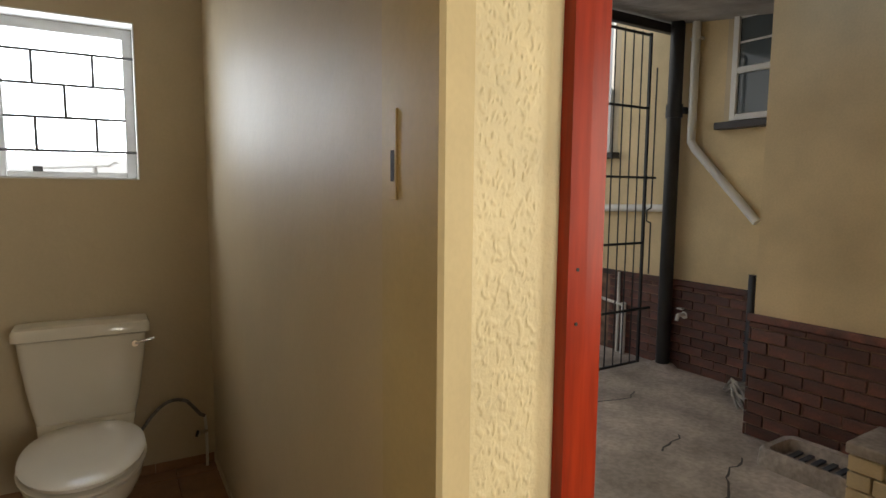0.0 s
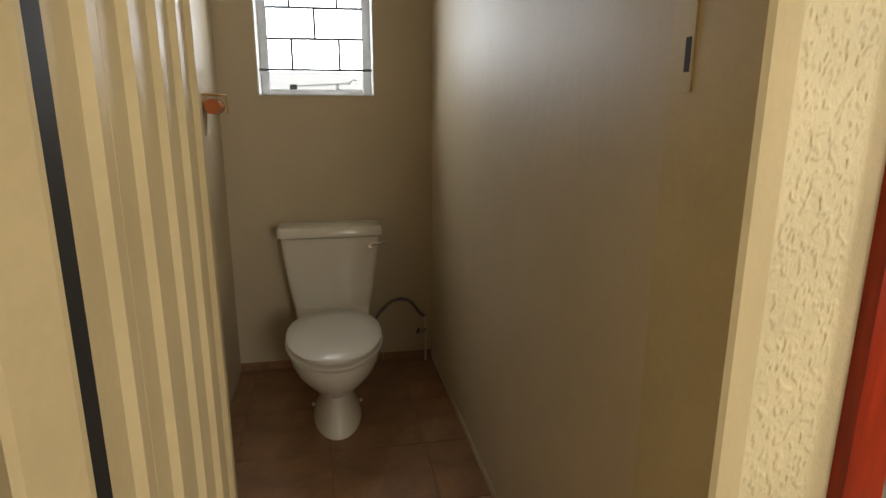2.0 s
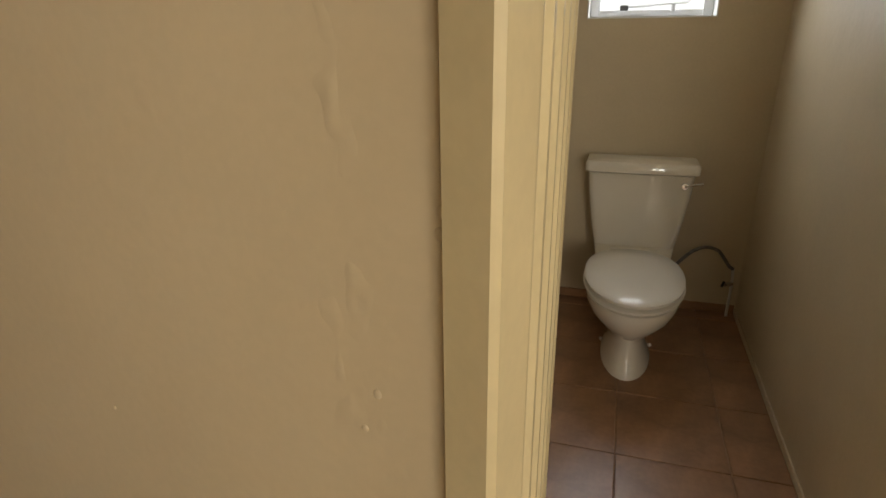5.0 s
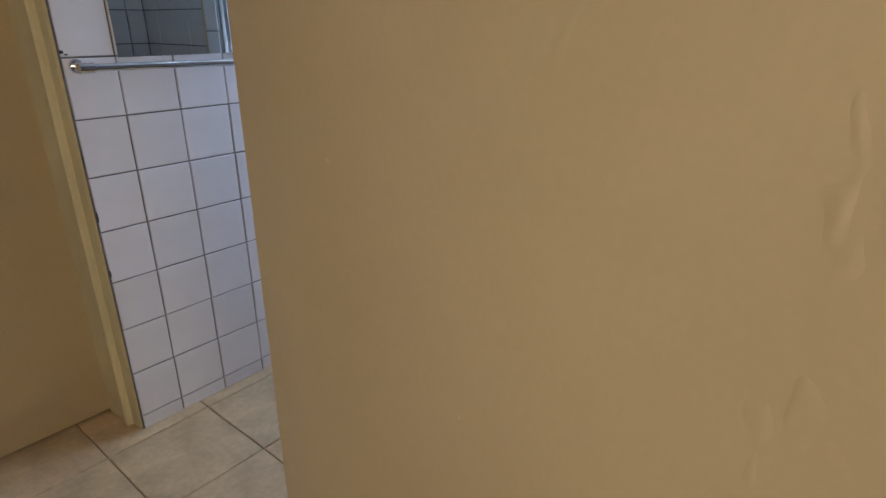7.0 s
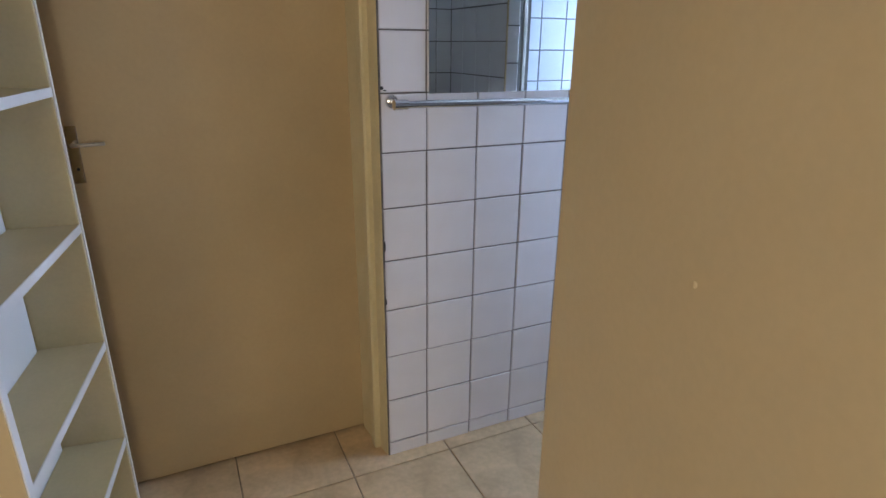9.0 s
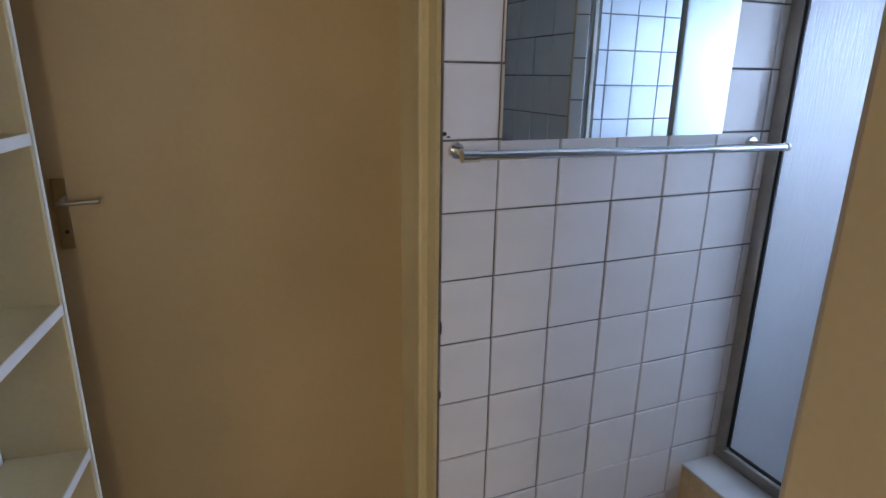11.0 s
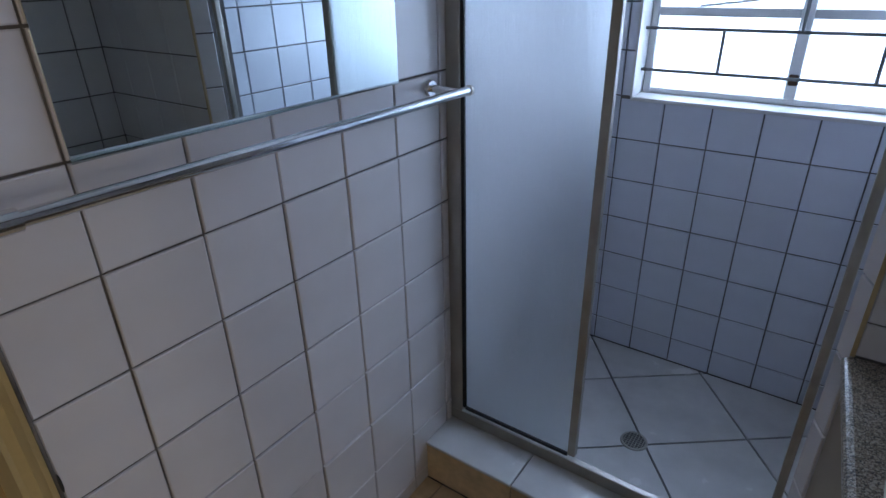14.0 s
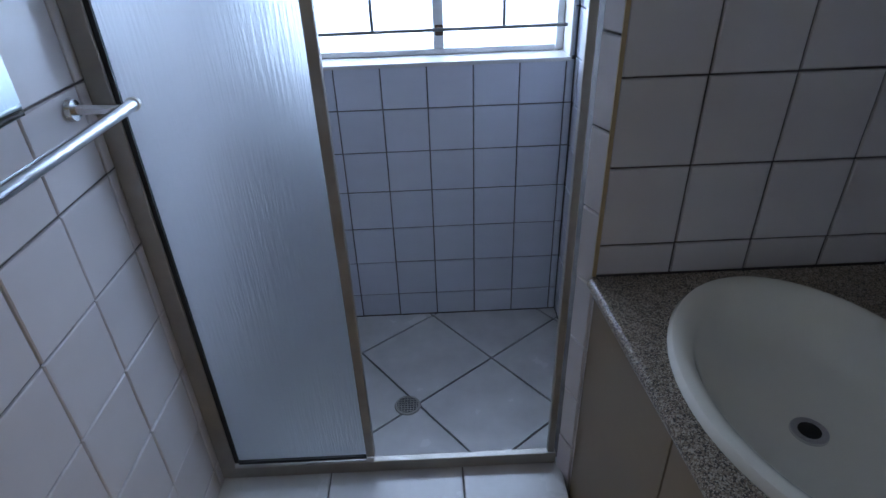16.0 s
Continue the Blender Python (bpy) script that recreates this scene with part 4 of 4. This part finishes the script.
for i in range(46):
    a = rng.uniform(-2.6, 0.6)
    r = rng.uniform(0.10, 0.26)
    h = rng.uniform(0.03, 0.13)
    p = [(0, 0, h + 0.04), (r * 0.45 * math.cos(a), r * 0.45 * math.sin(a), h + rng.uniform(0, 0.03)), (r * math.cos(a + 0.2), r * math.sin(a + 0.2), 0.012)]
    p = [(q[0] - 0.05, q[1], q[2]) for q in p]
    part("string", tube(bmesh.new(), p, 0.010, 5), MOP, mop)
crk = yard_thing("pavement_cracks", "dark irregular cracks in the concrete floor", "crack", kind="structure")
for path in (((2.3, 1.05), (3.0, 1.47), (3.15, 1.45), (3.45, 1.62), (3.7, 1.66)), ((3.2, 2.9), (3.9, 2.75), (4.1, 2.85)), ((3.3, 2.0), (3.7, 2.1))):
    bm = bmesh.new()
    pts = []
    for (xa, ya), (xb, yb) in zip(path, path[1:]):
        for j in range(6):
            u = j / 6
            pts.append((xa + (xb - xa) * u + rng.uniform(-.015, .015), ya + (yb - ya) * u + rng.uniform(-.015, .015)))
    vs = [(bm.verts.new((x, y - rng.uniform(0.003, 0.010), ZG + 0.002)), bm.verts.new((x, y + rng.uniform(0.003, 0.010), ZG + 0.002))) for x, y in pts]
    for a, b in zip(vs, vs[1:]):
        bm.faces.new((a[0], b[0], b[1], a[1]))
    part("crack", bm, SILL, crk)

# neighbour house beyond the small windows
nb = struct("backdrop_house", B(-9, 9, 5.6, 5.9, -0.3, 6.0), NEIGH, "white plastered neighbouring house wall", "house")
part("window_frame", B(0.90, 1.30, 5.585, 5.599, 1.55, 2.35, 0.004), GREYPIPE, nb, "dark blue window frame")
part("pane", B(0.97, 1.23, 5.575, 5.584, 1.62, 2.28), DARKGLASS, nb)
part("window_frame", B(-0.95, -0.20, 5.585, 5.599, 1.95, 2.75, 0.004), STEELWIN, nb, "pale painted window frame")
for i in range(3):
    part("pane", B(-0.90 + i * 0.225, -0.70 + i * 0.225, 5.575, 5.584, 2.0, 2.7), SKYPANE, nb)
part("window_frame", B(-2.6, -1.3, 5.585, 5.599, 1.2, 3.0, 0.004), WHITE, nb)
part("pane", B(-2.5, -1.4, 5.575, 5.584, 1.3, 2.9), DARKGLASS, nb)

# ---------------------------------------------------------------- tiles and bricks
_tiles = {}


def tile_mesh(w, h, d, material, key):
    k = (round(w, 3), round(h, 3), key)
    if k not in _tiles:
        bm = B(-w / 2, w / 2, 0, d, -h / 2, h / 2)
        fs = [f for f in bm.faces if f.calc_center_median().y < 1e-6]
        es = list({e for f in fs for e in f.edges})
        bmesh.ops.bevel(bm, geom=es, offset=min(0.0025, w / 4, h / 4), segments=1, affect="EDGES")
        _tiles[k] = mesh_of(key, bm, material)
    return _tiles[k]


def lay(parent, face, u0, u1, ug, up, v0, v1, vg, vp, depth, gap, material, key, holes=(), stagger=0.0, name="tile", tilt=0.0):
    """Lays pieces over a face: face(u, v) gives the pose whose local -y points out of the wall, x along u and z along v."""
    r = random.Random(len(key) + int(u0 * 100) + int(v1 * 10))
    j = math.floor((v0 - vg) / vp)
    while vg + j * vp < v1 - 1e-6:
        a, b = max(v0, vg + j * vp), min(v1, vg + (j + 1) * vp)
        sh_ = stagger * (j % 2)
        i = math.floor((u0 - ug - sh_) / up)
        while ug + sh_ + i * up < u1 - 1e-6:
            c, d = max(u0, ug + sh_ + i * up), min(u1, ug + sh_ + (i + 1) * up)
            boxes = [(c, d, a, b)]
            for hx0, hx1, hz0, hz1 in holes:
                nb_ = []
                for (p, q, s, t) in boxes:
                    if p >= hx1 or q <= hx0 or s >= hz1 or t <= hz0:
                        nb_.append((p, q, s, t))
                        continue
                    if s < hz0:
                        nb_.append((p, q, s, hz0))
                    if t > hz1:
                        nb_.append((p, q, hz1, t))
                    if p < hx0:
                        nb_.append((p, hx0, max(s, hz0), min(t, hz1)))
                    if q > hx1:
                        nb_.append((hx1, q, max(s, hz0), min(t, hz1)))
                boxes = nb_
            for (p, q, s, t) in boxes:
                w_, h_ = q - p - gap, t - s - gap
                if w_ > 0.008 and h_ > 0.008:
                    ob = new(name, tile_mesh(w_, h_, depth, material, key))
                    ob.parent = parent
                    ob.matrix_world = face((p + q) / 2, (s + t) / 2) @ pose(0, r.uniform(-tilt, tilt) * 0.3, 0, r.uniform(-tilt, tilt) * 20, 0, r.uniform(-tilt, tilt) * 20)
            i += 1
        j += 1


G, T = 0.0052, 0.008
# bathroom west wall, seen face at x = -2.4
lay(wall_tiled, lambda u, v: pose(-2.400, u, v, 0, 0, 90), 0.600, SY - 0.003, 0.57, 0.2, -0.004, 2.20, 0.06, 0.2, T, G, TILE, "wall_tile", tilt=0.006)
lay(wall_shower, lambda u, v: pose(u, SY, v, 0, 0, 0), -2.400, -1.101, -2.054, 0.1840, -0.004, 2.4, 0.121, 0.1835, T, G, SHTILE, "shower_tile",
    holes=((SWX0, SWX1, SWZ0, SWZ1),), tilt=0.006)
lay(wall_pier, lambda u, v: pose(-1.294 - (u - 1.729) * 0.40, u, v, 0, 0, -68.2), 1.729, 1.80, 1.60, 0.2, 0.0, 2.4, 0.12, 0.2, T, G, TILE, "pier_tile", tilt=0.006)
lay(wall_shower_e, lambda u, v: pose(-1.100, u, v, 0, 0, -90), 1.872, SY - 0.001, 1.90, 0.1835, -0.004, 2.4, 0.121, 0.1835, T, G, SHTILE, "side_tile", tilt=0.006)
lay(wall_alcove, lambda u, v: pose(u, 1.729, v, 0, 0, 0), -1.292, -0.566, -1.292, 0.184, CZ, 2.4, 1.040, 0.199, T, G, TILE, "alcove_tile", tilt=0.006)
lay(wall_bath_e, lambda u, v: pose(-0.572, u, v, 0, 0, -90), 0.612, 1.729, 0.62, 0.2, 0.0, 2.4, 1.040, 0.199, T, G, TILE, "end_tile", tilt=0.006)
lay(wall_alcove, lambda u, v: pose(u, 1.729, v, 0, 0, 0), -1.292, -1.24, -1.292, 0.183, 0.0, CZ - 0.04, 0.09, 0.199, T, G, TILE, "alcove_tile_low", tilt=0.006)
for y, z, a, b in ((0.606, 1.478, 0.007, 0.006), (0.618, 1.470, 0.006, 0.0025), (0.603, 0.92, 0.003, 0.022), (0.603, 0.70, 0.003, 0.014)):
    part("chip", cyl(bmesh.new(), (-2.402, y, z), (-2.3985, y, z), 1.0, n=9), RUBBER_AND_GAP, wall_tiled).data.transform(Matrix.Translation((0, y, z)) @ Matrix.Diagonal((1, a, b, 1)) @ Matrix.Translation((0, -y, -z)))
part("sealant", B(-2.406, -2.399, 0.596, 0.602, 0.0, 2.1, 0.001), GROUT, wall_tiled, "dirty sealant beside the jamb")
part("edge_trim", B(-1.2985, -1.2895, 1.7265, 1.734, CZ, 2.4), PAINT_DOOR, wall_pier, "tan tile edge trim")


def lay_floor(parent_name, label, x0, x1, y0, y1, gx, gy, p, z, material, key, holes=(), gap=0.0045):
    fl_ = thing(parent_name, label, "floor", kind="structure")
    lay(fl_, lambda u, v: pose(u, v, z, -90, 0, 0) @ pose(0, 0, 0, 0, 0, 0), x0, x1, gx, p, y0, y1, gy, p, 0.008, gap, material, key, holes=holes, tilt=0.002)


lay_floor("floor_tiles", "beige mottled square floor tiles with dark joints", -2.66, 2.72, -1.88, 1.641, -2.335, 0.43, 0.415, 0.0, FLOOR, "floor_tile", ((-0.42, 2.8, 0.66, 1.7), (-2.8, -1.60, -2.0, -0.80)))
lay_floor("floor_tiles_toilet", "dark terracotta square floor tiles", -0.43, 0.665, 0.66, 3.085, 0.064, 1.775, 0.40, 0.0, TFLOOR, "toilet_floor_tile", gap=0.004)
sk = thing("skirting_tiles", "dark terracotta tile skirting along the toilet walls", "skirting", kind="structure")
for i in range(3):
    part("tile", B(-0.43 + i * 0.40 + 0.002, min(0.657, -0.43 + (i + 1) * 0.40), 3.076, 3.0845, 0.001, 0.05, 0.002), TFLOOR, sk)
for i in range(6):
    part("tile", B(0.657, 0.6645, 0.775 + i * 0.4, min(3.075, 1.172 + i * 0.4), 0.001, 0.035, 0.002), PAINT_TOILET, sk)

# shower floor: square tiles laid on the diagonal, cut to the tray
shf = thing("floor_tiles_shower", "pale square tiles laid diagonally in the shower", "floor", kind="structure")
R = Matrix.Rotation(radians(38.0), 2)
P = 0.418
for i in range(-4, 5):
    for j in range(-4, 5):
        bm = bmesh.new()
        g = 0.0045
        c = [Vector((-1.452, 2.515)) + R @ Vector((i * P + a, j * P + b)) for a, b in ((g, g), (P - g, g), (P - g, P - g), (g, P - g))]
        loft(bm, [[(p.x, p.y, -0.013) for p in c], [(p.x, p.y, -0.005) for p in c]])
        for co, no in (((-2.399, 0, 0), (-1, 0, 0)), ((-1.102, 0, 0), (1, 0, 0)), ((0, 1.826, 0), (0, -1, 0)), ((0, SY - 0.002, 0), (0, 1, 0))):
            bmesh.ops.bisect_plane(bm, geom=bm.verts[:] + bm.edges[:] + bm.faces[:], plane_co=co, plane_no=no, clear_outer=True)
        if len(bm.faces) > 2:
            part("tile", bm, SHFLOOR, shf)
        else:
            bm.free()

# brick plinths
BW, BH = 0.232, 0.083
lay(pl_far, lambda u, v: YARD @ pose(XF - 0.024, u, v, 0, 0, 90) @ pose(0, 0, 0, 0, 0, 180), YN, 3.9, YN, BW, ZG, DT - 0.05, ZG, BH, 0.014, 0.010, BRICK, "brick_far", stagger=0.116, name="brick", tilt=0.02)
lay(pl_near, lambda u, v: YARD @ pose(XN - 0.024, u, v, 0, 0, 90) @ pose(0, 0, 0, 0, 0, 180), 0.3, YN + 0.02, YN, BW, ZG, DT - 0.05, ZG, BH, 0.014, 0.010, BRICK, "brick_near", stagger=0.116, name="brick", tilt=0.02)
